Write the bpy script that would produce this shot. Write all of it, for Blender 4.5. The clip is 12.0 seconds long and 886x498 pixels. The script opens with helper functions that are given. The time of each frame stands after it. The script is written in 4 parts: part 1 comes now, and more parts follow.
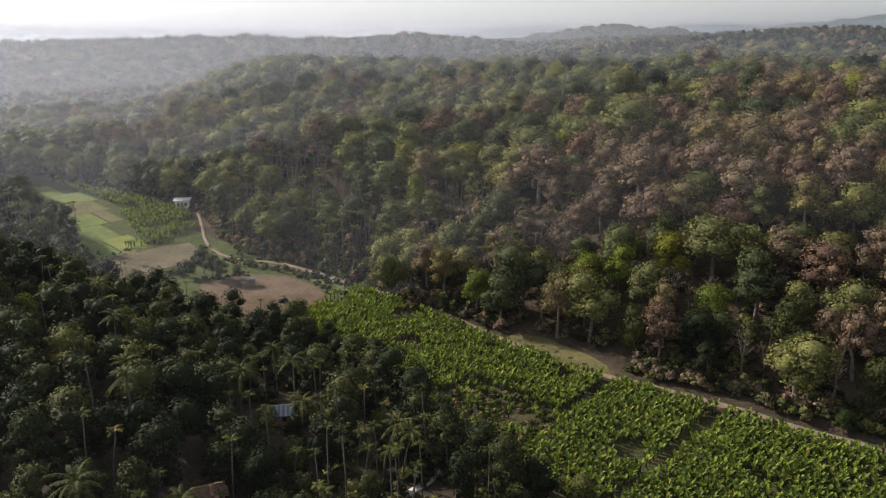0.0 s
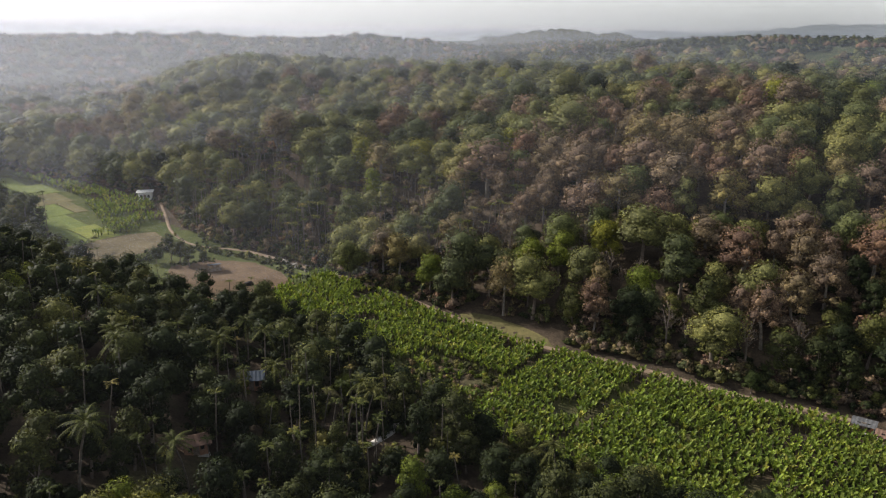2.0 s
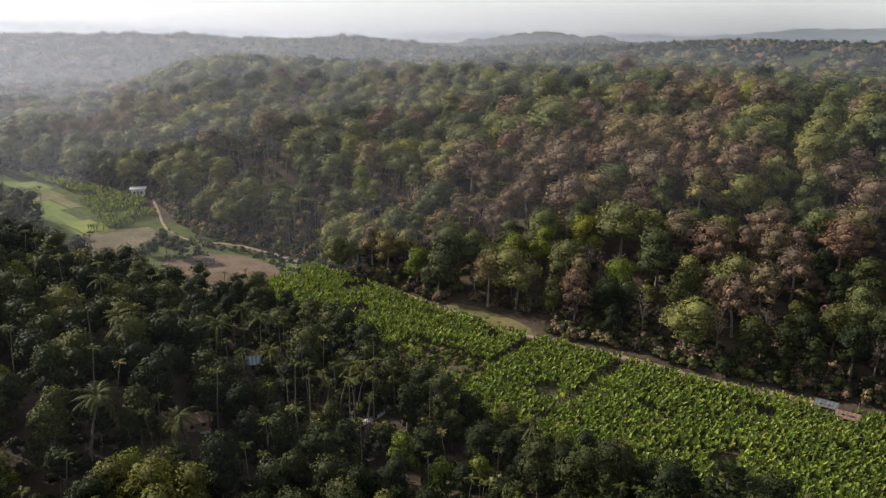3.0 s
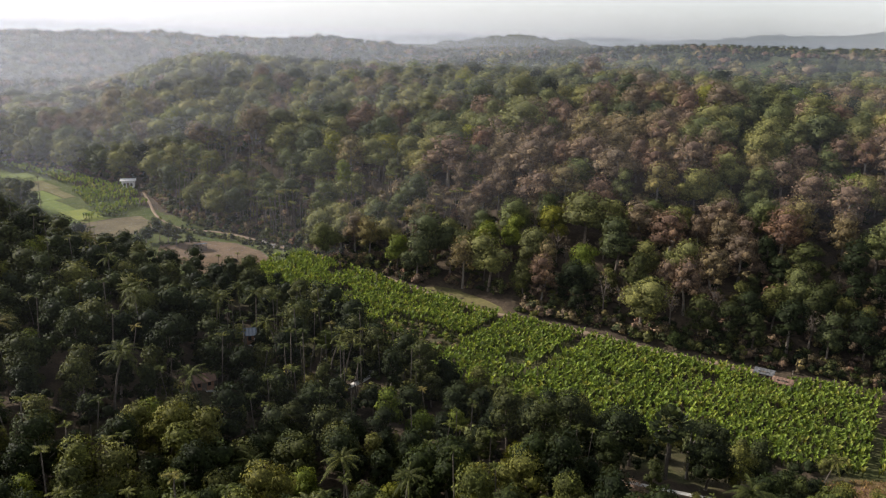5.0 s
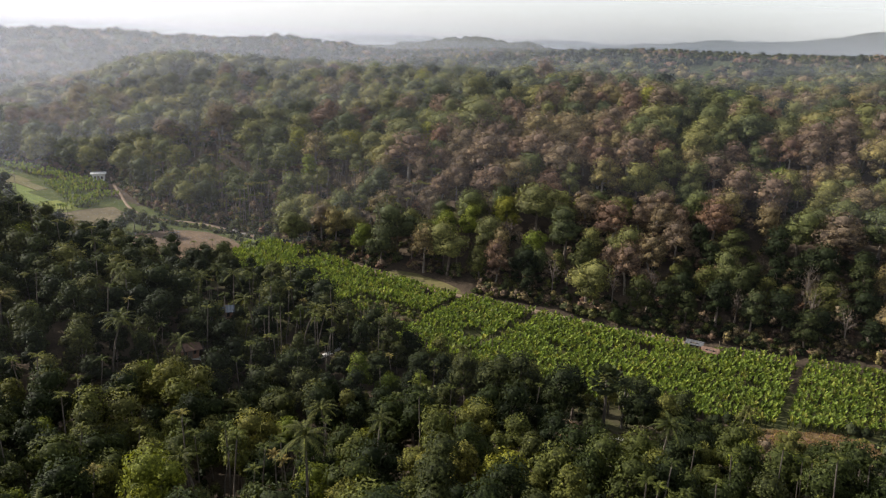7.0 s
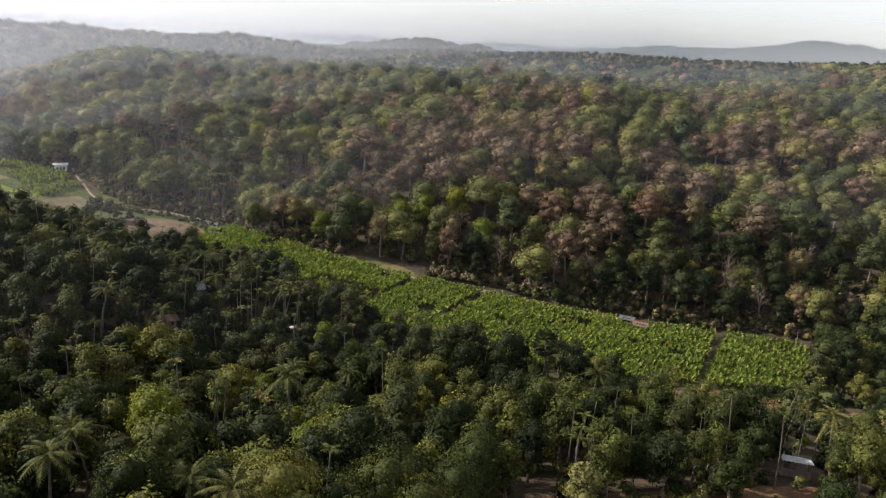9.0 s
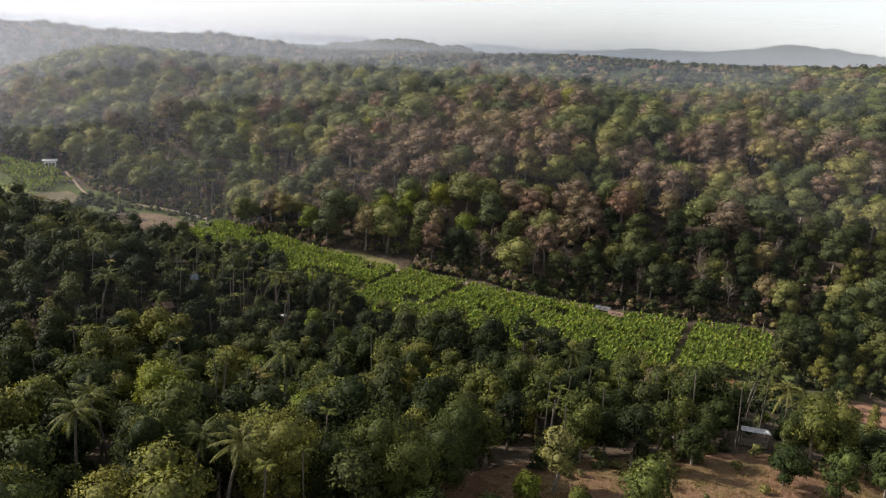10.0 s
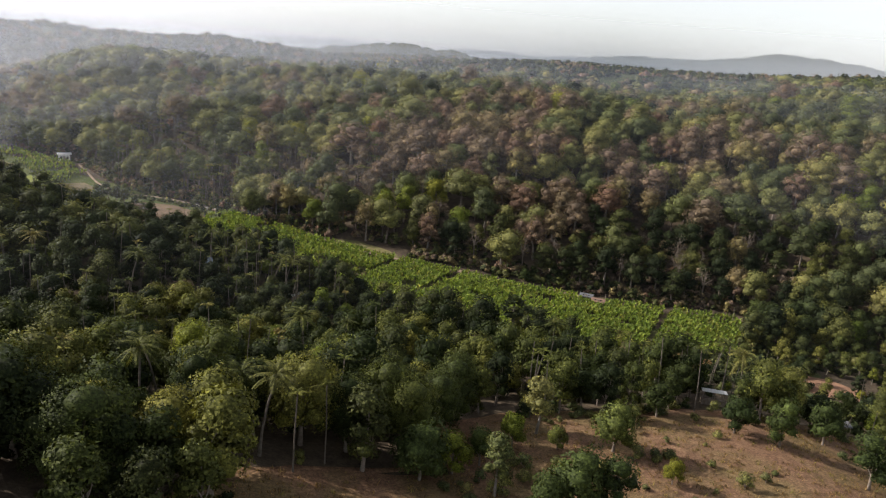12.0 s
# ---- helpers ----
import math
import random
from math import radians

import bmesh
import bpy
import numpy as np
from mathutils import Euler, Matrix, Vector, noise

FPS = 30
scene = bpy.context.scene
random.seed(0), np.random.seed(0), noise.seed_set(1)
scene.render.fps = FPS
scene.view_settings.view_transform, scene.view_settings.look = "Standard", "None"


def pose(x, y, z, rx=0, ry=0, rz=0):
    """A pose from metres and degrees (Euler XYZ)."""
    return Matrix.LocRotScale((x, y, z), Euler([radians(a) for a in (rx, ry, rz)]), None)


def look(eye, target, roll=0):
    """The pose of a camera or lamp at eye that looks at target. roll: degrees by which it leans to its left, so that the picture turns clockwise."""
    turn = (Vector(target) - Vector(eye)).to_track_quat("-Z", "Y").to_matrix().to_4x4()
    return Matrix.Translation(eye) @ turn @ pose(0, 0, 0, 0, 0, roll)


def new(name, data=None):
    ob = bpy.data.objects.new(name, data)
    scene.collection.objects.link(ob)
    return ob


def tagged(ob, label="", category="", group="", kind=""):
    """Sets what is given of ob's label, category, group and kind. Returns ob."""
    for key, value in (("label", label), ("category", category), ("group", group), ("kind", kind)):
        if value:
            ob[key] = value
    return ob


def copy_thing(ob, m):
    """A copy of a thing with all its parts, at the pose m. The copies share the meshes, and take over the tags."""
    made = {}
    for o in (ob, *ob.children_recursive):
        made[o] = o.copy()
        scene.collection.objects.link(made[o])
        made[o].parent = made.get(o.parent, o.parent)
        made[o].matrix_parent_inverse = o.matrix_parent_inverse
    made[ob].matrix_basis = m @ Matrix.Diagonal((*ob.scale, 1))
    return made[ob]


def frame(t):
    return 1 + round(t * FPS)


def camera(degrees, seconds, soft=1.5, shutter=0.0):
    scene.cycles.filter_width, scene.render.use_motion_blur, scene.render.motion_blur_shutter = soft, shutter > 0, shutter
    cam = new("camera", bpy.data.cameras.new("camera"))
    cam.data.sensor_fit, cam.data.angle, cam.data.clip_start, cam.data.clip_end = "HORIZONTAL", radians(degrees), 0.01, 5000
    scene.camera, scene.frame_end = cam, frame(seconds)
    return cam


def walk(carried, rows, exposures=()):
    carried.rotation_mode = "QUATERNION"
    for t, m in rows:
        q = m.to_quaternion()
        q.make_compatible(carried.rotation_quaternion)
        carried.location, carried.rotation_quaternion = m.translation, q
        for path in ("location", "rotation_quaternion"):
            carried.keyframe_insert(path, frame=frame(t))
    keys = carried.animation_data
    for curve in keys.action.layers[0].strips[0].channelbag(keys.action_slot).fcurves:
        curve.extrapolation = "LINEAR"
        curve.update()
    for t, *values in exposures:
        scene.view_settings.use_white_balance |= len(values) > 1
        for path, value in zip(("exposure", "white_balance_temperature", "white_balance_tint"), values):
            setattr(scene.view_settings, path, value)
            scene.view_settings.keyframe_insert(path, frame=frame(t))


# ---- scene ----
cam = camera(59.2, 12.0, soft=1.2)
METRES, EYE, TILT, LEAN, TURN = 100.0, 66.0, -15.6, 0.0, 0.0
ROWS = [
    (0.0, 0.0, 0.0, 0.0, 0.0, 0.0, 0.0),
    (0.5, -0.0028, -0.0366, -0.0099, -1.13, 0.03, -0.01),
    (1.0, -0.0062, -0.074, -0.0196, -2.23, 0.06, -0.0),
    (1.5, -0.0099, -0.1118, -0.0289, -3.04, 0.1, -0.01),
    (2.0, -0.0137, -0.1501, -0.0385, -3.64, 0.14, -0.06),
    (2.5, -0.0185, -0.1886, -0.0484, -4.2, 0.2, -0.09),
    (3.0, -0.0228, -0.2276, -0.0586, -4.72, 0.26, -0.14),
    (5.0, -0.0494, -0.3838, -0.0999, -6.69, 0.38, -0.34),
    (5.5, -0.057, -0.423, -0.11, -7.31, 0.43, -0.31),
    (6.0, -0.0652, -0.4624, -0.1199, -8.01, 0.45, -0.31),
    (6.5, -0.0737, -0.5023, -0.1306, -8.91, 0.46, -0.25),
    (7.0, -0.0825, -0.541, -0.1413, -9.85, 0.47, -0.2),
    (7.5, -0.0931, -0.5814, -0.1525, -10.91, 0.49, -0.17),
    (9.5, -0.1422, -0.7413, -0.2, -14.29, 0.59, -0.24),
    (10.0, -0.1554, -0.7813, -0.2125, -14.94, 0.65, -0.27),
    (10.5, -0.1686, -0.8214, -0.2247, -15.46, 0.7, -0.38),
    (11.0, -0.1822, -0.8613, -0.2365, -15.61, 0.79, -0.55),
    (11.5, -0.196, -0.9007, -0.2481, -15.59, 0.89, -0.73),
    (12.0, -0.2101, -0.9385, -0.2597, -15.57, 0.99, -0.91),
]
walk(cam, [(t, pose(0, 0, EYE, TILT, LEAN, TURN) @ pose(METRES * x, METRES * y, METRES * z, 90 + pitch, roll, yaw)) for t, x, y, z, yaw, pitch, roll in ROWS], [(0.0, 0.33, 6500, 12), (3.0, 0.41, 6500, 12), (6.0, 0.51, 6500, 12), (9.0, 0.57, 6500, 12), (12.0, 0.6, 6500, 12)])

# ---- world, sun ----
SUN_EL, SUN_AZ = 31.0, -63.0      # degrees; azimuth from +y towards +x
world = bpy.data.worlds.new("sky")
scene.world = world
world.use_nodes = True
wn, wl = world.node_tree.nodes, world.node_tree.links
sky = wn.new("ShaderNodeTexSky")
sky.sky_type, sky.sun_disc = "NISHITA", False
sky.sun_elevation, sky.sun_rotation = radians(SUN_EL), radians(SUN_AZ)
sky.altitude, sky.air_density, sky.dust_density, sky.ozone_density = 100, 1.0, 0.7, 1.0
hsv = wn.new("ShaderNodeHueSaturation")
hsv.inputs["Saturation"].default_value = 0.3
wl.new(sky.outputs[0], hsv.inputs["Color"])
wl.new(hsv.outputs[0], wn["Background"].inputs["Color"])
wn["Background"].inputs["Strength"].default_value = 0.135
sun = new("sun", bpy.data.lights.new("sun", "SUN"))
sun.data.energy, sun.data.angle, sun.data.color = 4.9, radians(0.6), (1.0, 0.935, 0.86)
sun_dir = Vector((math.sin(radians(SUN_AZ)) * math.cos(radians(SUN_EL)), math.cos(radians(SUN_AZ)) * math.cos(radians(SUN_EL)), math.sin(radians(SUN_EL))))
sun.matrix_world = look(sun_dir * 300 + Vector((0, 100, 0)), Vector((0, 100, 0)))

# ---- materials ----
def material(name, rough=0.8, spec=0.3):
    m = bpy.data.materials.new(name)
    m.use_nodes = True
    b = m.node_tree.nodes["Principled BSDF"]
    b.inputs["Roughness"].default_value, b.inputs["Specular IOR Level"].default_value = rough, spec
    return m, m.node_tree.nodes, m.node_tree.links, b


def ramp(nodes, stops, mode="LINEAR"):
    r = nodes.new("ShaderNodeValToRGB")
    r.color_ramp.interpolation = mode
    el = r.color_ramp.elements
    while len(el) < len(stops):
        el.new(0.5)
    for e, (p, c) in zip(el, stops):
        e.position, e.color = p, (*c, 1)
    return r


def noise_tex(nodes, links, scale, detail=4.0, rough=0.6, co=None):
    n = nodes.new("ShaderNodeTexNoise")
    n.inputs["Scale"].default_value, n.inputs["Detail"].default_value, n.inputs["Roughness"].default_value = scale, detail, rough
    if co is None:
        co = nodes.new("ShaderNodeNewGeometry").outputs["Position"]
    links.new(co, n.inputs["Vector"])
    return n


def mix(nodes, links, fac, a, b, kind="MIX"):
    m = nodes.new("ShaderNodeMix")
    m.data_type, m.blend_type = "RGBA", kind
    for value, slot in ((fac, 0), (a, 6), (b, 7)):
        if isinstance(value, (int, float)):
            m.inputs[slot].default_value = value
        elif isinstance(value, tuple):
            m.inputs[slot].default_value = (*value, 1)
        else:
            links.new(value, m.inputs[slot])
    return m.outputs[2]


def bump(nodes, links, b, height, strength, distance):
    k = nodes.new("ShaderNodeBump")
    k.inputs["Strength"].default_value, k.inputs["Distance"].default_value = strength, distance
    links.new(height, k.inputs["Height"])
    links.new(k.outputs[0], b.inputs["Normal"])


def foliage(name, stops, glow=0.18, rough=0.6):
    """Leaves: colour by the whole plant, varied by leaf; light passes through them in part."""
    m, n, l, b = material(name, rough, 0.06)
    info, geo = n.new("ShaderNodeObjectInfo"), n.new("ShaderNodeNewGeometry")
    att = n.new("ShaderNodeAttribute")
    att.attribute_name = "tint"
    add, fr = n.new("ShaderNodeMath"), n.new("ShaderNodeMath")
    add.operation, fr.operation = "ADD", "FRACT"
    l.new(info.outputs["Random"], add.inputs[0])
    l.new(att.outputs["Fac"], add.inputs[1])
    l.new(add.outputs[0], fr.inputs[0])
    r = ramp(n, stops)
    l.new(fr.outputs[0], r.inputs[0])
    leaf = ramp(n, [(0.0, (0.62, 0.6, 0.62)), (0.5, (0.98, 0.95, 0.95)), (1.0, (1.5, 1.4, 1.15))])
    l.new(geo.outputs["Random Per Island"], leaf.inputs[0])
    nz = noise_tex(n, l, 0.35, 3.0)
    tex = noise_tex(n, l, 2.8, 4.0, 0.75)
    c = mix(n, l, 1.0, r.outputs[0], leaf.outputs[0], "MULTIPLY")
    patch = ramp(n, [(0.35, (0.78, 0.75, 0.8)), (0.65, (1.22, 1.17, 1.18))])
    l.new(nz.outputs[0], patch.inputs[0])
    c = mix(n, l, 1.0, c, patch.outputs[0], "MULTIPLY")
    dapple = ramp(n, [(0.38, (0.5, 0.5, 0.54)), (0.52, (1.0, 1.0, 1.0)), (0.66, (1.6, 1.55, 1.3))])
    l.new(tex.outputs[0], dapple.inputs[0])
    c = mix(n, l, 1.0, c, dapple.outputs[0], "MULTIPLY")
    l.new(c, b.inputs["Base Color"])
    tr, ms = n.new("ShaderNodeBsdfTranslucent"), n.new("ShaderNodeMixShader")
    warm = mix(n, l, 1.0, c, (1.25, 1.2, 0.6), "MULTIPLY")
    l.new(warm, tr.inputs[0])
    ms.inputs[0].default_value = glow
    l.new(b.outputs[0], ms.inputs[1])
    l.new(tr.outputs[0], ms.inputs[2])
    l.new(ms.outputs[0], n["Material Output"].inputs["Surface"])
    return m


def plain(name, a, b2, scale, rough=0.85, relief=0.3, spec=0.2, dist=0.05):
    m, n, l, b = material(name, rough, spec)
    n1, n2 = noise_tex(n, l, scale, 6.0), noise_tex(n, l, scale * 7, 4.0)
    r = ramp(n, [(0.3, a), (0.7, b2)])
    l.new(n1.outputs[0], r.inputs[0])
    fine = ramp(n, [(0.25, (0.7, 0.7, 0.7)), (0.75, (1.25, 1.25, 1.25))])
    l.new(n2.outputs[0], fine.inputs[0])
    l.new(mix(n, l, 1.0, r.outputs[0], fine.outputs[0], "MULTIPLY"), b.inputs["Base Color"])
    bump(n, l, b, n2.outputs[0], relief, dist)
    return m


GREEN = foliage("leaves_green", [(0.0, (0.055, 0.070, 0.033)), (0.2, (0.077, 0.098, 0.041)), (0.4, (0.099, 0.121, 0.046)), (0.6, (0.125, 0.139, 0.055)), (0.8, (0.147, 0.161, 0.055)), (1.0, (0.178, 0.176, 0.062))])
# dark leaf, and part of the slope's shade put into the colour
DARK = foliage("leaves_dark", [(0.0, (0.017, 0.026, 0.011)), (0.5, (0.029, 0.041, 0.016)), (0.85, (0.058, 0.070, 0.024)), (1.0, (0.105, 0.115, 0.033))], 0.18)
DRY = foliage("leaves_dry", [(0.0, (0.148, 0.096, 0.067)), (0.2, (0.148, 0.112, 0.081)), (0.5, (0.150, 0.125, 0.088)), (0.75, (0.164, 0.138, 0.076)), (1.0, (0.174, 0.160, 0.065))], 0.15, 0.8)
LIME = foliage("leaves_lime", [(0.0, (0.085, 0.125, 0.022)), (0.6, (0.125, 0.16, 0.027)), (1.0, (0.18, 0.19, 0.03))], 0.3)
BANANA = foliage("leaves_banana", [(0.0, (0.104, 0.166, 0.034)), (0.5, (0.150, 0.222, 0.044)), (0.9, (0.192, 0.252, 0.054)), (1.0, (0.215, 0.235, 0.062))], 0.38, 0.5)
PALM = foliage("leaves_palm", [(0.0, (0.055, 0.070, 0.022)), (0.6, (0.090, 0.105, 0.032)), (0.95, (0.14, 0.14, 0.045)), (1.0, (0.14, 0.115, 0.05))], 0.28, 0.6)
ARECALEAF = foliage("leaves_areca", [(0.0, (0.045, 0.062, 0.018)), (0.6, (0.085, 0.105, 0.026)), (0.9, (0.14, 0.15, 0.04)), (1.0, (0.18, 0.15, 0.05))], 0.25, 0.6)
# lighter olive leaf, with the knoll's sunlight put into the colour
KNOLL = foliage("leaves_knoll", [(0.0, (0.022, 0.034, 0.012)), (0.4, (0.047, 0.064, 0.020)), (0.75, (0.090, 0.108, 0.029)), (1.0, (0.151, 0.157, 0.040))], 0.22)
ORCHARD = foliage("leaves_orchard", [(0.0, (0.034, 0.052, 0.018)), (0.7, (0.056, 0.080, 0.024)), (1.0, (0.095, 0.115, 0.030))], 0.2)
TRUNK = plain("palm_trunk", (0.075, 0.062, 0.05), (0.16, 0.138, 0.112), 1.5, 0.9, 0.4)
BARK = plain("bark", (0.10, 0.078, 0.06), (0.24, 0.20, 0.165), 1.2, 0.9, 0.5)
PALE = plain("pale_bark", (0.13, 0.11, 0.09), (0.27, 0.24, 0.2), 1.5, 0.9, 0.4)
DIRT = plain("road_dirt", (0.19, 0.138, 0.092), (0.31, 0.232, 0.158), 0.6, 0.95, 0.4)
SOIL = plain("ploughed_soil", (0.092, 0.062, 0.038), (0.160, 0.110, 0.066), 0.25, 0.95, 0.6)
PADDY = plain("ripe_paddy", (0.078, 0.112, 0.018), (0.155, 0.185, 0.032), 0.12, 0.8, 0.6)
GRASS = plain("field_grass", (0.06, 0.085, 0.024), (0.15, 0.165, 0.048), 0.18, 0.85, 0.6)


def dry_ground_material():
    """Reddish soil with litter, worn bare patches and bleached grass."""
    m, n, l, b = material("dry_red_ground", 0.95, 0.1)
    big, mid, fine = noise_tex(n, l, 0.09, 5.0, 0.65), noise_tex(n, l, 0.5, 6.0, 0.75), noise_tex(n, l, 3.0, 5.0, 0.75)
    soil = ramp(n, [(0.3, (0.105, 0.058, 0.036)), (0.5, (0.170, 0.098, 0.059)), (0.7, (0.245, 0.148, 0.087))])
    l.new(mid.outputs[0], soil.inputs[0])
    grass = ramp(n, [(0.3, (0.085, 0.064, 0.026)), (0.55, (0.168, 0.115, 0.056)), (0.75, (0.245, 0.168, 0.083))])
    l.new(mid.outputs[0], grass.inputs[0])
    cover = ramp(n, [(0.42, (0, 0, 0)), (0.60, (1, 1, 1))])
    l.new(big.outputs[0], cover.inputs[0])
    c = mix(n, l, cover.outputs[0], soil.outputs[0], grass.outputs[0])
    spots = ramp(n, [(0.34, (0.5, 0.5, 0.5)), (0.5, (0.95, 0.95, 0.95)), (0.66, (1.4, 1.38, 1.3))])
    l.new(fine.outputs[0], spots.inputs[0])
    l.new(mix(n, l, 1.0, c, spots.outputs[0], "MULTIPLY"), b.inputs["Base Color"])
    bump(n, l, b, fine.outputs[0], 0.8, 0.2)
    return m


REDSOIL = dry_ground_material()
REDBANK = plain("red_earth", (0.155, 0.082, 0.048), (0.27, 0.155, 0.095), 0.35, 0.95, 0.6)
FALLOW = plain("fallow_field", (0.085, 0.070, 0.038), (0.165, 0.130, 0.070), 0.2, 0.9, 0.6)
WHITE = plain("white_plaster", (0.70, 0.68, 0.64), (0.82, 0.81, 0.78), 0.8, 0.8, 0.1)
TIN = plain("weathered_tin", (0.07, 0.07, 0.07), (0.14, 0.142, 0.145), 0.9, 0.9, 0.2, 0.1)
WHITETIN = plain("white_tin", (0.45, 0.45, 0.44), (0.62, 0.62, 0.61), 0.9, 0.85, 0.1, 0.1)
BLUETARP = plain("blue_sheet", (0.034, 0.048, 0.068), (0.062, 0.080, 0.105), 0.9, 0.7, 0.2, 0.2)
STONE = plain("bank_stone", (0.20, 0.18, 0.15), (0.36, 0.33, 0.28), 0.8, 0.9, 0.4)
CLAYTILE = plain("clay_tiles", (0.13, 0.08, 0.058), (0.22, 0.14, 0.10), 1.5, 0.85, 0.5)
LATERITE = plain("laterite_wall", (0.24, 0.13, 0.08), (0.38, 0.23, 0.15), 1.5, 0.9, 0.4)
CEMENT = plain("pale_cement", (0.42, 0.40, 0.36), (0.60, 0.58, 0.54), 0.8, 0.85, 0.2)
# near-black: painted dark inside of windows, and the straw heap's own colour
DARKHOLE = plain("dark_opening", (0.02, 0.02, 0.02), (0.05, 0.045, 0.04), 1.0, 0.9, 0.1)
WOOD = plain("grey_wood", (0.16, 0.13, 0.10), (0.30, 0.25, 0.20), 2.0, 0.9, 0.3)

# ---- terrain ----
def sd(x, y):
    """Along the valley, and across it."""
    return -0.767 * x + 0.642 * y, 0.642 * x + 0.767 * y


def xy(s, d):
    return -0.767 * s + 0.642 * d, 0.642 * s + 0.767 * d


def smooth(t):
    t = max(0.0, min(1.0, t))
    return t * t * (3 - 2 * t)


def bell(x, y, cx, cy, rx, ry):
    return math.exp(-((x - cx) / rx) ** 2 - ((y - cy) / ry) ** 2)


def hill_foot(s):
    return 130 + 21 * smooth((60 - s) / 100) + 16 * bell(s, 0, 170, 0, 45, 1) - 14 * bell(s, 0, 315, 0, 45, 1)


# crest of the wooded ridge behind the hill: azimuth from the first eye in degrees, height
CREST = ((-46, -36, -28.7, -24, -20, -17, -13.5, -10, -7, -5, -2, 0, 3, 6, 10), (38, 42, 50, 52, 54, 56, 57, 54, 54, 56, 60, 57, 52, 46, 20))
# rise of the wooded land towards the skyline: azimuth, height
CANOPY = ((-40, -24, -16, -8, 4, 10, 16, 20, 25, 30, 35, 41, 48, 56), (12, 13, 19, 27, 42, 50, 56, 58, 60, 61, 65, 69, 73, 73))
# farther hills: distance, depth, crest
HILLS = [
    (1400, 150, ((3, 5.8, 8.5, 10.5, 11.6, 13.5, 15.5, 18, 22, 26), (36, 58, 68, 77, 79, 76, 67, 65, 60, 40))),
    (2900, 300, ((-48, -35, -28.6, -26, -23.5, -18, -11, -5), (60, 78, 83, 82, 76, 72, 70, 40))),
    (3000, 300, ((-2, 2.5, 5.5, 8, 10, 14, 16, 17.7, 20.5, 23.3, 25, 26.8, 28.5, 31.5, 34, 36.7, 38.3, 41, 45, 52), (50, 70, 80, 84, 81, 75, 84, 92, 87, 95, 94, 106, 122, 120, 127, 154, 172, 162, 140, 105))),
]


def ground_z(x, y):
    s, d = sd(x, y)
    z = -3.0 + 0.44 * math.log1p(math.exp(max(-60.0, min(s / 8, 60.0))))
    z = min(z, 15.0)
    r = max(0.0, d - hill_foot(s))
    ridge = 46 - 17 * smooth((s - 60) / 240) + 8 * smooth((30 - s) / 100)                     # height of the forested hill, lower up the valley
    far, az = math.hypot(x, y), math.degrees(math.atan2(x, y))
    nose = smooth((far - 300) / 75) * smooth((-13 - az) / 9)                                  # the hill ends in a nose above the upper fields
    z += ridge * (1 - math.exp(-(r / 92) ** 1.35)) * (1 - 0.75 * smooth((s - 330) / 250)) * (1 - 0.95 * nose)
    z += (5.0 * noise.noise((x / 42, y / 42, 6.5)) + 2.5 * noise.noise((x / 19, y / 19, 2.5))) * smooth((r - 12) / 60) * (1 - nose)
    z -= 0.075 * max(0.0, d - 265) * smooth((s + 60) / 160)
    # second bell: rise out of view, raised so it shades the plantation slope
    z += (9 * bell(x, y, -94, 122, 45, 55) + 21 * bell(x, y, -118, 112, 32, 40)) * smooth((98 - d) / 35)
    z += 7 * bell(x, y, -48, 80, 20, 40) * smooth((98 - d) / 35)
    n = smooth((75 - y) / 82) * (1 - 0.75 * smooth((x - 55) / 60))
    z += 15 * n + 4 * bell(x, y, 30, 55, 30, 22) + 14 * bell(x, y, -60, -45, 42, 50)
    if far > 380:
        k = smooth((far - 380) / 260)
        z = z * (1 - k) + k * (float(np.interp(az, *CANOPY)) + 6 * smooth((far - 900) / 900) + 6 * noise.noise((x / 230, y / 230, 3.1)))
        if far > 500 and -46 < az < 10:
            top = float(np.interp(az, *CREST)) + 3.0 * noise.noise((az / 1.6, far / 500, 2.0)) + 1.5 * noise.noise((az / 0.5, 1.0, 4.0))
            z = max(z, top * math.exp(-((far - 1050) / 250) ** 2))
    return z + 0.5 * noise.noise((x / 14, y / 14, 0.5)) * (0.3 if 88 < d < 128 and s > -45 else 1.0)


def axis(lo, hi, a, b, step):
    """Grid lines: even between a and b, ever wider beyond."""
    out = list(np.arange(a, b + 0.1, step))
    k, g = out[-1], step
    while k < hi:
        g *= 1.09
        k += g
        out.append(k)
    k, g = out[0], step
    while k > lo:
        g *= 1.09
        k -= g
        out.insert(0, k)
    return out


def mesh_object(name, verts, faces, mats, slots=None, tint=None, smooth_faces=False, normals=None):
    me = bpy.data.meshes.new(name)
    me.from_pydata([tuple(v) for v in verts], [], [tuple(f) for f in faces])
    for m in mats:
        me.materials.append(m)
    if slots is not None:
        me.polygons.foreach_set("material_index", np.asarray(slots, dtype=np.int32))
    if tint is not None:
        me.attributes.new("tint", "FLOAT", "FACE").data.foreach_set("value", np.asarray(tint, dtype=np.float32))
    if smooth_faces:
        me.polygons.foreach_set("use_smooth", np.ones(len(me.polygons), dtype=bool))
    me.update()
    if normals is not None:
        me.attributes.new("custom_normal", "FLOAT_VECTOR", "POINT").data.foreach_set("vector", np.asarray(normals, dtype=np.float32).ravel())
    return me


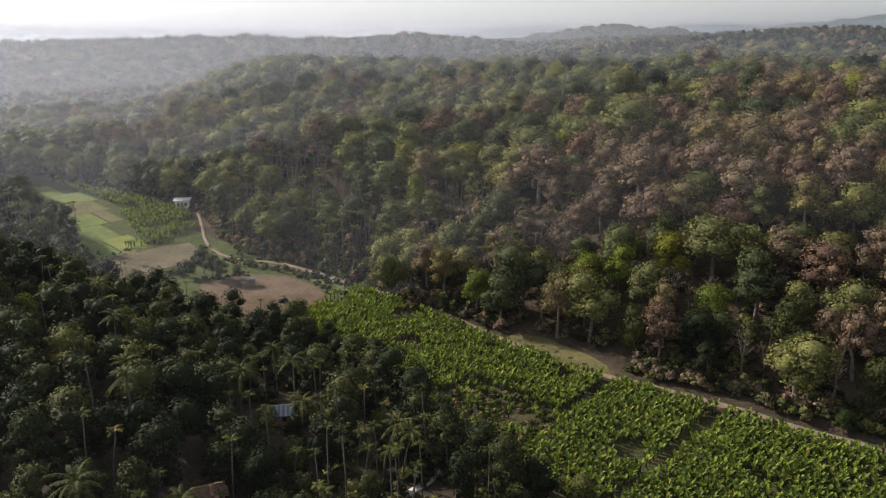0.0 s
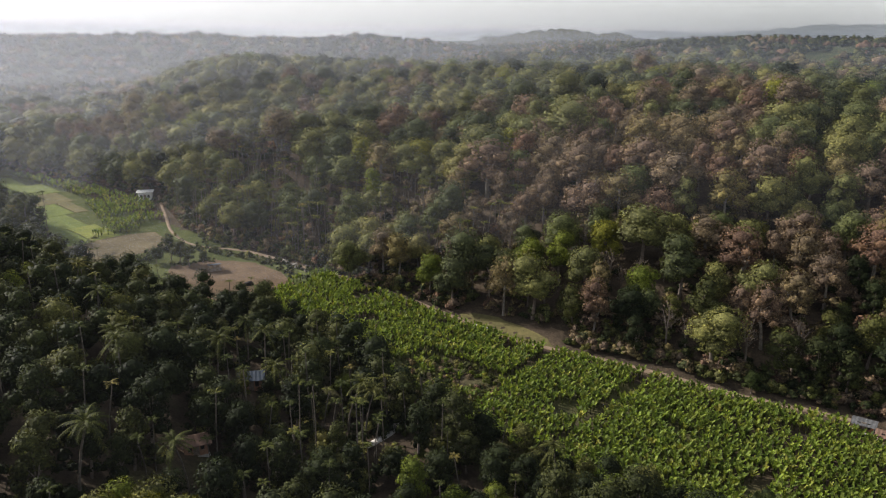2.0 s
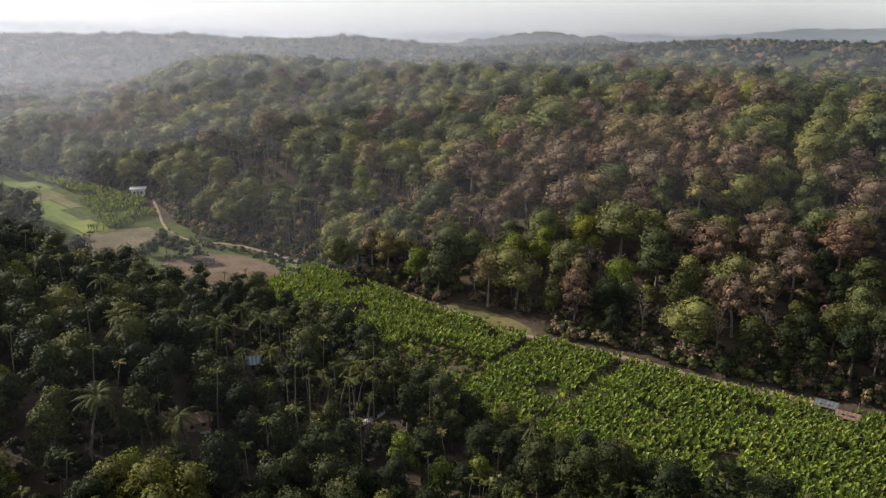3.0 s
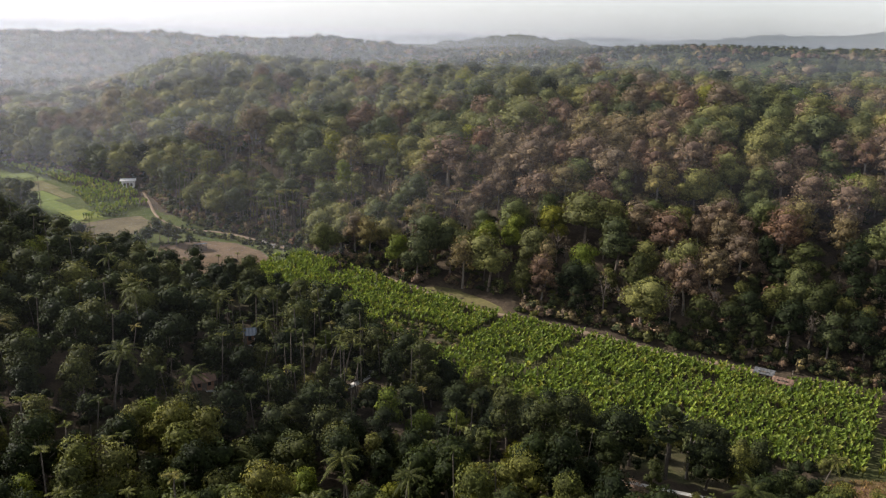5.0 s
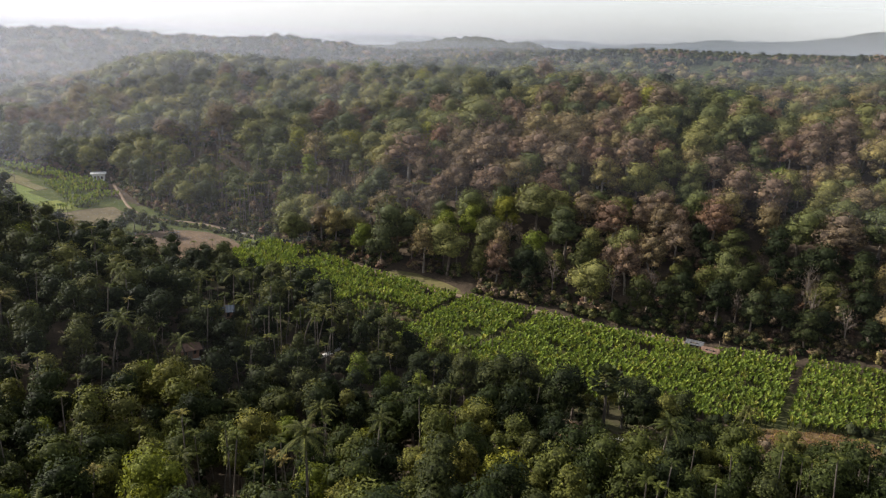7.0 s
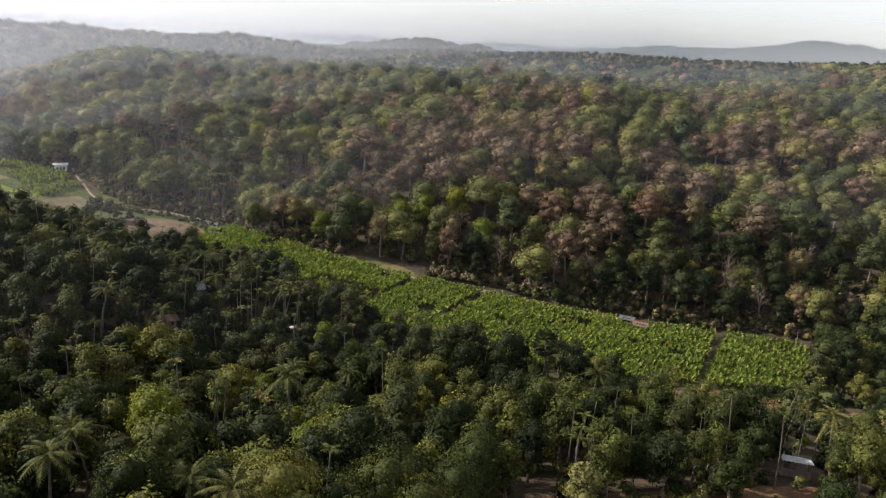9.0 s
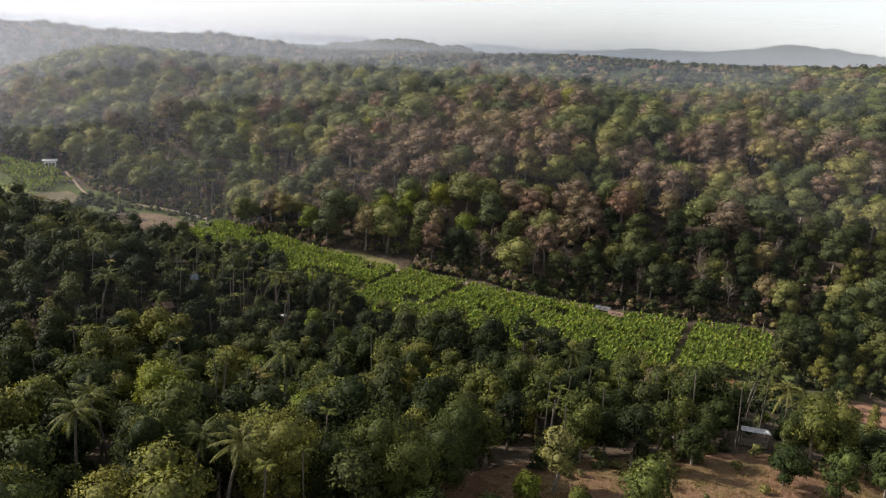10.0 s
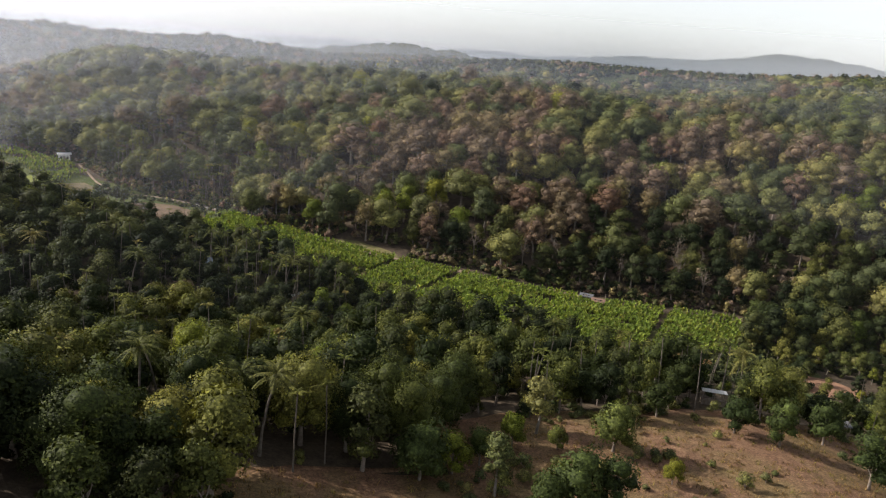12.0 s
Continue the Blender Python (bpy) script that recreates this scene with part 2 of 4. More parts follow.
def ground_material():
    m, n, l, b = material("ground_soil", 0.95, 0.1)
    big, mid, fine = noise_tex(n, l, 0.035, 5.0), noise_tex(n, l, 0.22, 6.0, 0.7), noise_tex(n, l, 2.2, 5.0, 0.7)
    litter = ramp(n, [(0.3, (0.042, 0.033, 0.024)), (0.5, (0.070, 0.053, 0.037)), (0.72, (0.115, 0.087, 0.058))])
    l.new(mid.outputs[0], litter.inputs[0])
    grass = ramp(n, [(0.3, (0.045, 0.065, 0.018)), (0.7, (0.105, 0.115, 0.036))])
    l.new(mid.outputs[0], grass.inputs[0])
    where = n.new("ShaderNodeAttribute")
    where.attribute_name = "grass"
    cover = n.new("ShaderNodeMath")
    cover.operation = "MULTIPLY_ADD"
    l.new(big.outputs[0], cover.inputs[0])
    cover.inputs[1].default_value = 0.9
    l.new(where.outputs["Fac"], cover.inputs[2])
    step = ramp(n, [(0.55, (0, 0, 0)), (0.8, (1, 1, 1))])
    l.new(cover.outputs[0], step.inputs[0])
    c = mix(n, l, step.outputs[0], litter.outputs[0], grass.outputs[0])
    wood = n.new("ShaderNodeAttribute")
    wood.attribute_name = "woods"
    trees = ramp(n, [(0.3, (0.03, 0.045, 0.02)), (0.6, (0.07, 0.08, 0.035)), (0.8, (0.11, 0.085, 0.05))])
    l.new(mid.outputs[0], trees.inputs[0])
    c = mix(n, l, wood.outputs["Fac"], c, trees.outputs[0])
    spots = ramp(n, [(0.3, (0.6, 0.6, 0.6)), (0.7, (1.3, 1.3, 1.25))])
    l.new(fine.outputs[0], spots.inputs[0])
    l.new(mix(n, l, 1.0, c, spots.outputs[0], "MULTIPLY"), b.inputs["Base Color"])
    bump(n, l, b, fine.outputs[0], 0.7, 0.25)
    return m


gx, gy = axis(-4300, 4300, -190, 240, 2.5), axis(-4300, 4400, -150, 400, 2.5)
verts = [(x, y, ground_z(x, y)) for y in gy for x in gx]
w = len(gx)
faces = [(j * w + i, j * w + i + 1, (j + 1) * w + i + 1, (j + 1) * w + i) for j in range(len(gy) - 1) for i in range(w - 1)]
me = mesh_object("ground", verts, faces, [ground_material()], smooth_faces=True)
grass_at, woods_at = [], []
for x, y, z in verts:
    s, d = sd(x, y)
    grass_at.append((0.2 if s < 131 else 0.6) if 80 < d < 127 and -60 < s < 320 else (0.05 if d < 86 else -0.25))
    woods_at.append(smooth((math.hypot(x, y) - 330) / 150))
me.attributes.new("grass", "FLOAT", "POINT").data.foreach_set("value", np.array(grass_at, dtype=np.float32))
me.attributes.new("woods", "FLOAT", "POINT").data.foreach_set("value", np.array(woods_at, dtype=np.float32))
ground = tagged(new("ground", me), "brown leaf-littered valley ground with forested hills", "ground", kind="structure")


woods_mat = plain("wooded_hill", (0.030, 0.042, 0.022), (0.095, 0.088, 0.045), 0.06, 0.95, 1.0, 0.1, 6.0)
for dist, deep, crest in HILLS:
    vs, fs, rows = [], [], (-1.3, -0.9, -0.6, -0.35, -0.15, 0.0, 0.25, 0.7, 1.2)
    az, m = crest[0][0], len(rows)
    while az < crest[0][-1]:
        top = sum(float(np.interp(az + k, *crest)) for k in (-0.5, -0.25, 0, 0.25, 0.5)) / 5 + dist / 1000 * (3.0 * noise.noise((az / 1.3, dist / 97, 0.3)) + 0.9 * noise.noise((az / 0.4, dist / 97, 2.0)))
        for r in rows:
            x, y = math.sin(radians(az)) * (dist + r * deep), math.cos(radians(az)) * (dist + r * deep)
            canopy = 4.0 * noise.noise((x / 11, y / 11, 5.0)) + 5.0 * noise.noise((x / 37, y / 37, 1.0))
            vs.append((x, y, max(10.0, 20 + (top - 20) * math.exp(-r * r * 1.6)) + canopy * (0.3 + 0.7 * math.exp(-r * r))))
        if az > crest[0][0]:
            o = len(vs) - m
            fs += [(o - m + k, o + k, o + k + 1, o - m + k + 1) for k in range(m - 1)]
        az += 0.12
    tagged(new("hill", mesh_object("hill", vs, fs, [woods_mat], smooth_faces=True)), "distant wooded hill in the haze", "hill", kind="structure")


def drape(name, outline, mat, lift, label, category, step=2.0, ragged=0.6):
    """A plot laid on the ground, with a ragged edge."""
    pts = []
    for i, (ax, ay) in enumerate(outline):
        bx, by = outline[(i + 1) % len(outline)]
        k = max(1, int(math.hypot(bx - ax, by - ay) / step))
        for j in range(k):
            x, y = ax + (bx - ax) * j / k, ay + (by - ay) * j / k
            pts.append((x + ragged * noise.noise((x / 3, y / 3, 1.7)), y + ragged * noise.noise((x / 3, y / 3, 7.7))))
    bm = bmesh.new()
    f = bm.faces.new([bm.verts.new((x, y, 0)) for x, y in pts])
    xs, ys = [p[0] for p in pts], [p[1] for p in pts]
    for a in np.arange(min(xs) + step, max(xs), step):
        bmesh.ops.bisect_plane(bm, geom=bm.verts[:] + bm.edges[:] + bm.faces[:], plane_co=(a, 0, 0), plane_no=(1, 0, 0))
    for a in np.arange(min(ys) + step, max(ys), step):
        bmesh.ops.bisect_plane(bm, geom=bm.verts[:] + bm.edges[:] + bm.faces[:], plane_co=(0, a, 0), plane_no=(0, 1, 0))
    rim = [e for e in bm.edges if e.is_boundary]
    for v in bm.verts:
        v.co.z = ground_z(v.co.x, v.co.y) + lift
    skirt = bmesh.ops.extrude_edge_only(bm, edges=rim)
    for v in [g for g in skirt["geom"] if isinstance(g, bmesh.types.BMVert)]:
        v.co.z -= lift + 0.4
    bmesh.ops.recalc_face_normals(bm, faces=bm.faces)
    me = bpy.data.meshes.new(name)
    bm.to_mesh(me)
    bm.free()
    me.materials.append(mat)
    return tagged(new(name, me), label, category, kind="structure")


def strip(name, line, width, mat, lift, label, category, taper=0.0):
    """A track along a line of plan points, smoothed, lying on the ground."""
    pts = [Vector(p) for p in line]
    path = []
    for i in range(len(pts) - 1):
        a, b, c, d = pts[max(0, i - 1)], pts[i], pts[i + 1], pts[min(len(pts) - 1, i + 2)]
        k = max(2, int((c - b).length / 1.5))
        for j in range(k):
            t = j / k
            path.append(0.5 * (2 * b + (c - a) * t + (2 * a - 5 * b + 4 * c - d) * t * t + (3 * b - a - 3 * c + d) * t ** 3))
    path.append(pts[-1])
    vs, fs = [], []
    for i, p in enumerate(path):
        t = (path[min(i + 1, len(path) - 1)] - path[max(i - 1, 0)]).normalized()
        side = Vector((-t.y, t.x))
        for k, (o, h) in enumerate(((-0.62, -0.3), (-0.5, 0.0), (-0.22, -0.05), (0, 0.03), (0.22, -0.05), (0.5, 0.0), (0.62, -0.3))):
            q = p + side * o * width * (1 - taper * smooth((i / len(path) - 0.6) / 0.15)) * (1 + 0.25 * noise.noise((p.x / 4, p.y / 4, k % 2 * 9.0)))
            vs.append((q.x, q.y, ground_z(q.x, q.y) + lift + h))
        if i:
            fs += [((i - 1) * 7 + k, (i - 1) * 7 + k + 1, i * 7 + k + 1, i * 7 + k) for k in range(6)]
    return tagged(new(name, mesh_object(name, vs, fs, [mat], smooth_faces=True)), label, category, kind="structure")


road_line = [xy(s, d) for s, d in ((7, 140.8), (18, 137.8), (32, 134.8), (43, 133.4), (59, 130.2), (74, 127.8), (90, 128.6), (110, 130), (129, 129), (145, 128), (161, 126), (175, 119), (190, 122), (208, 132), (226, 142))]
strip("road", road_line, 1.4, DIRT, 0.16, "narrow pale dirt road along the foot of the forested hill", "road", 0.4)

# valley plots
def plot(name, corners, mat, label, lift=0.1, ragged=0.6):
    return drape(name, [xy(s, d) for s, d in corners], mat, lift, label, "field", ragged=ragged)


YELLOW = plain("yellow_paddy", (0.120, 0.148, 0.020), (0.205, 0.220, 0.036), 0.15, 0.8, 0.6)
HARVEST = plain("harvested_paddy", (0.090, 0.085, 0.034), (0.165, 0.142, 0.056), 0.15, 0.85, 0.6)
for label, mat, rows in (("ripening green-yellow paddy plot in the valley", PADDY, ((196, 211, 86, 100), (211.8, 226, 86, 108), (226.8, 240, 90, 112))), ("bright yellow ripe paddy plot in the valley", YELLOW, ((196.5, 211, 100.8, 109), (270, 283, 104, 112), (240.8, 251, 96, 106))),
                         ("harvested brown-green paddy plot in the valley", HARVEST, ((226.8, 240, 112.8, 117), (240.8, 254, 107, 120))), ("fresh green paddy plot in the valley", PADDY, ((254.8, 269, 98, 111), (254.8, 269, 111.8, 123), (270, 284, 112.8, 119)))):
    for s0, s1, d0, d1 in rows:
        slant, s1 = 0.18, s1 + 0.62
        plot("paddy_field", [(s0, d0), (s0 + slant, (d0 + d1) / 2), (s0, d1), (s1, d1 + 1), (s1 + slant, (d0 + d1) / 2), (s1, d0 + 1)], mat, label, 0.12, 0.35)
plot("fallow_field", [(172, 90), (179, 99), (178, 111), (186, 117), (194, 118.5), (199, 100), (194, 86)], FALLOW, "fallow brown plot with faint furrows in the valley")
plot("bare_field", [(135, 96), (132, 117), (142, 121), (152, 121), (161, 115), (165, 104), (156, 96)], SOIL, "bare reddish ploughed plot beside the plantain field", 0.12)
plot("grass_field", [(133, 120), (143, 123), (154, 123), (164, 118), (174, 115), (186, 119.5), (186, 121.5), (176, 117.5), (160, 123), (140, 126), (131, 125.5)], GRASS, "bright grassy strip beside the dirt road", 0.06)
plot("clearing", [(64, 129.5), (68, 132.5), (74, 134), (82, 134.5), (88, 133.5), (91, 131.5), (89, 129.5), (78, 128.5)], HARVEST, "small grassy clearing beside the road", 0.07)
drape("dry_ground", [(-24, -12), (-12, -9), (8, -9), (9, 8), (24, 12), (45, 12), (66, 11), (84, 9), (103, 8), (113, -22), (106, -58), (78, -86), (34, -80), (4, -92), (-19, -70), (-27, -36)], REDSOIL, 0.05, "dry reddish-brown open ground with scattered shrubs", "ground", 2.5)
drape("bare_bank", [(105, 54), (112, 53), (120, 46), (123, 38), (117, 30), (110, 36), (106, 45)], REDBANK, 0.08, "bare reddish earth bank between young trees", "bank")
drape("grass_bank", [(97, 44), (104, 44), (109, 35), (113, 27), (109, 19), (102, 23), (97, 35)], GRASS, 0.08, "green grassy strip below the bare earth bank", "grass")
drape("dry_plot", [(72, 60), (80, 68.5), (92, 66), (98, 60), (88, 50), (77, 48)], REDSOIL, 0.08, "dry harvested plot at the foot of the plantain field", "field")
drape("grass_track", [(106, 62), (119, 80), (124, 81), (113, 60), (106, 52)], GRASS, 0.09, "grassy track beside the plantain field", "track")
strip("lane", [(34, 64.5), (39, 62), (43, 60), (48, 58), (55, 56)], 1.15, CEMENT, 0.1, "pale concrete lane among plantation trees", "lane")
strip("footpath", [(4, 116), (1.2, 114), (-1.2, 111.5), (-0.6, 108), (-1.6, 104), (-6, 99)], 1.1, CEMENT, 0.1, "pale winding footpath under the trees", "path")
strip("foot_track", [(-34, -24), (-22, -16.5), (-14, -10.5), (-6, -8.6), (3, -7.6), (12, -6)], 1.0, REDSOIL, 0.08, "dusty brown track along the plantation edge", "path")

# ---- plants ----
rng = np.random.default_rng(7)


def tube(path, radii, sides=6):
    vs, fs = [], []
    for i, p in enumerate(path):
        t = Vector(path[min(i + 1, len(path) - 1)]) - Vector(path[max(i - 1, 0)])
        q = t.to_track_quat("Z", "Y")
        for k in range(sides):
            a = 2 * math.pi * k / sides
            vs.append(tuple(Vector(p) + q @ Vector((math.cos(a) * radii[i], math.sin(a) * radii[i], 0))))
        if i:
            fs += [((i - 1) * sides + k, (i - 1) * sides + (k + 1) % sides, i * sides + (k + 1) % sides, i * sides + k) for k in range(sides)]
    return vs, fs


def join(parts):
    vs, fs = [], []
    for v, f in parts:
        o = len(vs)
        vs += list(v)
        fs += [tuple(i + o for i in face) for face in f]
    return vs, fs


_b = bmesh.new()
bmesh.ops.create_icosphere(_b, subdivisions=1, radius=1)
BALL = ([tuple(v.co) for v in _b.verts], [tuple(v.index for v in f.verts) for f in _b.faces])
_b.free()


def leaves(blobs, count, size, seed, low=-0.35, core=0.8, thin=0.55, loose=0.35):
    """Leaf sprays over the outer skin of a crown's clumps, each one pointed face; a core keeps the clump from being see-through.
    Returns points, faces and the soft normals of the crown."""
    g = np.random.default_rng(seed)
    bl = np.array(blobs, dtype=float)
    middle = np.array([bl[:, 0].mean(), bl[:, 1].mean(), bl[:, 2].mean() - 0.35 * bl[:, 3].max()])
    waves = [(g.normal(size=3) * k, g.uniform(0, 6.3), a) for k, a in ((1.1, 0.10), (1.1, 0.10), (2.3, 0.07), (2.3, 0.07), (4.5, 0.05))]
    pts, dirs = [], []
    have = 0
    while have < count:
        pick = g.choice(len(bl), count * 2, p=bl[:, 3] ** 2 / (bl[:, 3] ** 2).sum())
        n = g.normal(size=(count * 2, 3))
        n /= np.linalg.norm(n, axis=1)[:, None]
        c, r = bl[pick, :3], bl[pick, 3:4]
        p = c + n * np.array([1, 1, 0.85]) * r
        swell = sum(a * np.sin(p @ k + f) for k, f, a in waves)[:, None]
        p = c + n * np.array([1, 1, 0.85]) * r * (1 + swell + g.uniform(-0.5, 0.2, (count * 2, 1)) * loose)
        inside = np.zeros(len(p), dtype=int)
        for cx, cy, cz, br in blobs:
            inside += (((p - (cx, cy, cz)) / (1, 1, 0.85)) ** 2).sum(1) < (0.8 * br) ** 2
        keep = (n[:, 2] > low) & (inside == 0)
        pts.append(p[keep])
        dirs.append(n[keep])
        have += int(keep.sum())
    p, n = np.concatenate(pts)[:count], np.concatenate(dirs)[:count]
    out = p - middle
    out /= np.linalg.norm(out, axis=1)[:, None]
    face = 0.55 * n + 0.45 * out + loose * g.normal(size=p.shape)
    face /= np.linalg.norm(face, axis=1)[:, None]
    soft = 0.5 * n + 0.5 * out + 0.22 * g.normal(size=p.shape)
    soft /= np.linalg.norm(soft, axis=1)[:, None]
    u = np.cross(face, g.normal(size=p.shape))
    u /= np.linalg.norm(u, axis=1)[:, None]
    v = np.cross(face, u)
    ln = (size * g.uniform(0.55, 1.4, len(p)))[:, None]
    tri = np.stack([p - u * ln - face * 0.15 * ln, p + (0.6 * u - 1.3 * thin * v) * ln, p + (0.6 * u + 1.3 * thin * v) * ln], 1)
    vs, ns = tri.reshape(-1, 3), np.repeat(soft, 3, axis=0)
    fs = [(3 * i, 3 * i + 1, 3 * i + 2) for i in range(len(p))]
    if core:
        ball = np.array(BALL[0])
        for cx, cy, cz, r in blobs:
            o = len(vs)
            k = g.uniform(0.88, 1.08, len(ball))[:, None]
            vs = np.concatenate([vs, np.array([cx, cy, cz]) + ball * np.array([1, 1, 0.85]) * r * core * k])
            ns = np.concatenate([ns, ball])
            fs += [tuple(i + o for i in f) for f in BALL[1]]
    return [tuple(q) for q in vs], fs, ns


def crown_blobs(g, height, radius, n, bare=0.3):
    """Clumps of a crown: a few broad uneven domes round a top one."""
    low = height * bare
    deep = (height - low) * 0.5
    top = min(radius * g.uniform(0.58, 0.72), deep)
    out = [(g.normal() * 0.12 * radius, g.normal() * 0.12 * radius, height - top * 0.85, top)]
    for i in range(n - 1):
        r = min(radius * g.uniform(0.36, 0.58), deep)
        a, t = i * 2.4 + g.uniform(-0.4, 0.4), (i + g.uniform(0, 1)) / (n - 1)
        k = (radius - r) * g.uniform(0.8, 1.08)
        out.append((math.cos(a) * k, math.sin(a) * k, low + r * 0.8 + (height - low - 2.1 * r) * (0.95 - t) * g.uniform(0.75, 1.0), r))
    return out


def tree_meshes(kind, seed, height, radius):
    """Trunk with limbs, and crown, of a tree standing at the origin."""
    g = np.random.default_rng(seed)
    n = {"broad": 8, "fine": 7, "near": 13, "dry": 8, "bare": 9, "slim": 7, "round": 8, "shrub": 4}[kind]
    blobs = crown_blobs(g, height, radius, n, {"broad": 0.27, "fine": 0.22, "near": 0.2, "dry": 0.36, "bare": 0.4, "slim": 0.3, "round": 0.16, "shrub": 0.02}[kind])
    lean = g.normal(size=2) * 0.03 * height
    fork = height * {"broad": 0.45, "fine": 0.4, "near": 0.4, "dry": 0.5, "bare": 0.45, "slim": 0.5, "round": 0.3, "shrub": 0.15}[kind]
    rad = 0.017 * height + 0.03
    wood = [tube([(0, 0, -0.6), (lean[0] * 0.4, lean[1] * 0.4, fork * 0.55), (lean[0], lean[1], fork), (lean[0] * 0.6, lean[1] * 0.6, height * 0.8)], [rad * 1.5, rad, rad * 0.8, rad * 0.25], 6)]
    for cx, cy, cz, r in blobs[:(10 if kind in ("dry", "bare") else 6)]:
        wood.append(tube([(lean[0], lean[1], fork * g.uniform(0.75, 1.05)), (lean[0] + cx * 0.45, lean[1] + cy * 0.45, (fork + cz) * 0.5 + 0.2), (cx, cy, cz + r * 0.4)], [rad * 0.55, rad * 0.35, rad * 0.1], 4))
    if kind in ("dry", "bare"):
        for cx, cy, cz, r in blobs:
            for _ in range(5):
                q = Vector(g.normal(size=3)).normalized()
                wood.append(tube([(cx * 0.7, cy * 0.7, cz - r * 0.5), (cx + q.x * r, cy + q.y * r, cz + abs(q.z) * r)], [0.05, 0.02], 3))
    count, size, low, core, loose = {"bare": (90, 0.2, -0.6, 0, 0.5), "dry": (2000, 0.22, -0.6, 0.64, 0.5), "shrub": (260, 0.2, -0.3, 0.7, 0.5), "round": (2400, 0.18, -0.6, 0.74, 0.42), "near": (9000, 0.15, -0.6, 0.64, 0.6),
                                     "fine": (2100, 0.23, -0.5, 0.7, 0.48), "broad": (1900, 0.26, -0.45, 0.77, 0.4), "slim": (1500, 0.24, -0.45, 0.78, 0.38)}[kind]
    top = leaves(blobs, count, size, seed + 1, low, core, 0.5, loose)
    return join(wood), top


def areca_meshes(seed, height):
    g = np.random.default_rng(seed)
    lean = g.normal(size=2) * 0.5
    tip = Vector((lean[0], lean[1], height))
    wood = tube([(0, 0, -0.5), (lean[0] * 0.2, lean[1] * 0.2, height * 0.5), tuple(tip), tuple(tip + Vector((0, 0, 0.8)))], [0.13, 0.1, 0.09, 0.11], 5)
    return wood, join([frond(g, tip + Vector((0, 0, 0.7)), a + g.uniform(-0.3, 0.3), 1.45 * g.uniform(0.8, 1.15), g.uniform(0.5, 1.45), 7, 0.42) for a in np.arange(0, 6.28, 0.7)])


def frond(g, base, turn, length, rise, pairs, leaflet):
    """A feathered palm leaf: a drooping rib with leaflets on both sides."""
    vs, fs = [], []
    out, up = Vector((math.cos(turn), math.sin(turn), 0)), Vector((0, 0, 1))
    side = Vector((-math.sin(turn), math.cos(turn), 0))
    rib = []
    for i in range(pairs + 1):
        t = i / pairs
        rib.append(base + out * length * (t * math.cos(rise * (1 - 0.5 * t))) + up * length * (t * math.sin(rise) - 0.62 * t * t))
    for i in range(pairs):
        a, b = rib[i], rib[i + 1]
        ln = leaflet * math.sin(math.pi * (0.18 + 0.75 * i / pairs)) * g.uniform(0.85, 1.15)
        for sg in (-1, 1):
            o = len(vs)
            tip = (a + b) * 0.5 + side * sg * ln + (b - a) * 0.9 - up * ln * 0.45
            vs += [tuple(a), tuple(b), tuple(tip)]
            fs.append((o, o + 1, o + 2))
    o = len(vs)
    for i, p in enumerate(rib):
        vs += [tuple(p - side * 0.05), tuple(p + side * 0.05)]
        if i:
            fs.append((o + 2 * i - 2, o + 2 * i - 1, o + 2 * i + 1, o + 2 * i))
    return vs, fs


def coconut_meshes(seed, height):
    g = np.random.default_rng(seed)
    lean = g.normal(size=2) * 1.0
    tip = Vector((lean[0], lean[1], height))
    wood = tube([(0, 0, -0.5), (lean[0] * 0.15, lean[1] * 0.15, height * 0.35), (lean[0] * 0.5, lean[1] * 0.5, height * 0.7), tuple(tip), tuple(tip + Vector((0, 0, 0.5)))], [0.26, 0.18, 0.15, 0.15, 0.2], 6)
    return wood, join([frond(g, tip + Vector((0, 0, 0.4)), k * 2.4 + g.uniform(-0.45, 0.45), 3.7 * g.uniform(0.7, 1.12), 1.4 - 1.75 * k / 20 + g.uniform(-0.25, 0.25), 15, 0.62) for k in range(20)])


def fan_palm_meshes(seed, height):
    g = np.random.default_rng(seed)
    tip = Vector((0.2, 0.1, height))
    wood = tube([(0, 0, -0.5), (0.05, 0, height * 0.5), tuple(tip)], [0.3, 0.24, 0.26], 7)
    vs, fs = [], []
    for k in range(46):
        a, rise = k * 2.4 + g.uniform(-0.3, 0.3), 1.35 - 2.5 * k / 46 + g.uniform(-0.15, 0.15)
        out = Vector((math.cos(a) * math.cos(rise), math.sin(a) * math.cos(rise), math.sin(rise)))
        side = Vector((-math.sin(a), math.cos(a), 0))
        up = side.cross(out)
        hub = tip + out * g.uniform(1.3, 1.9)
        o = len(vs)
        vs += [tuple(tip), tuple(hub)]
        for j in range(9):
            t = -1.35 + 2.7 * j / 8
            ln = 1.25 * g.uniform(0.8, 1.1) * (1 - 0.2 * abs(t))
            vs.append(tuple(hub + out * math.cos(t) * ln + side * math.sin(t) * ln + up * (0.22 if j % 2 else 0.0) - Vector((0, 0, 0.25 * abs(t)))))
            if j:
                fs.append((o + 1, o + 1 + j, o + 2 + j))
        vs += [tuple(tip + side * 0.06)]
        fs.append((o, o + 1, len(vs) - 1))
    return wood, (vs, fs)


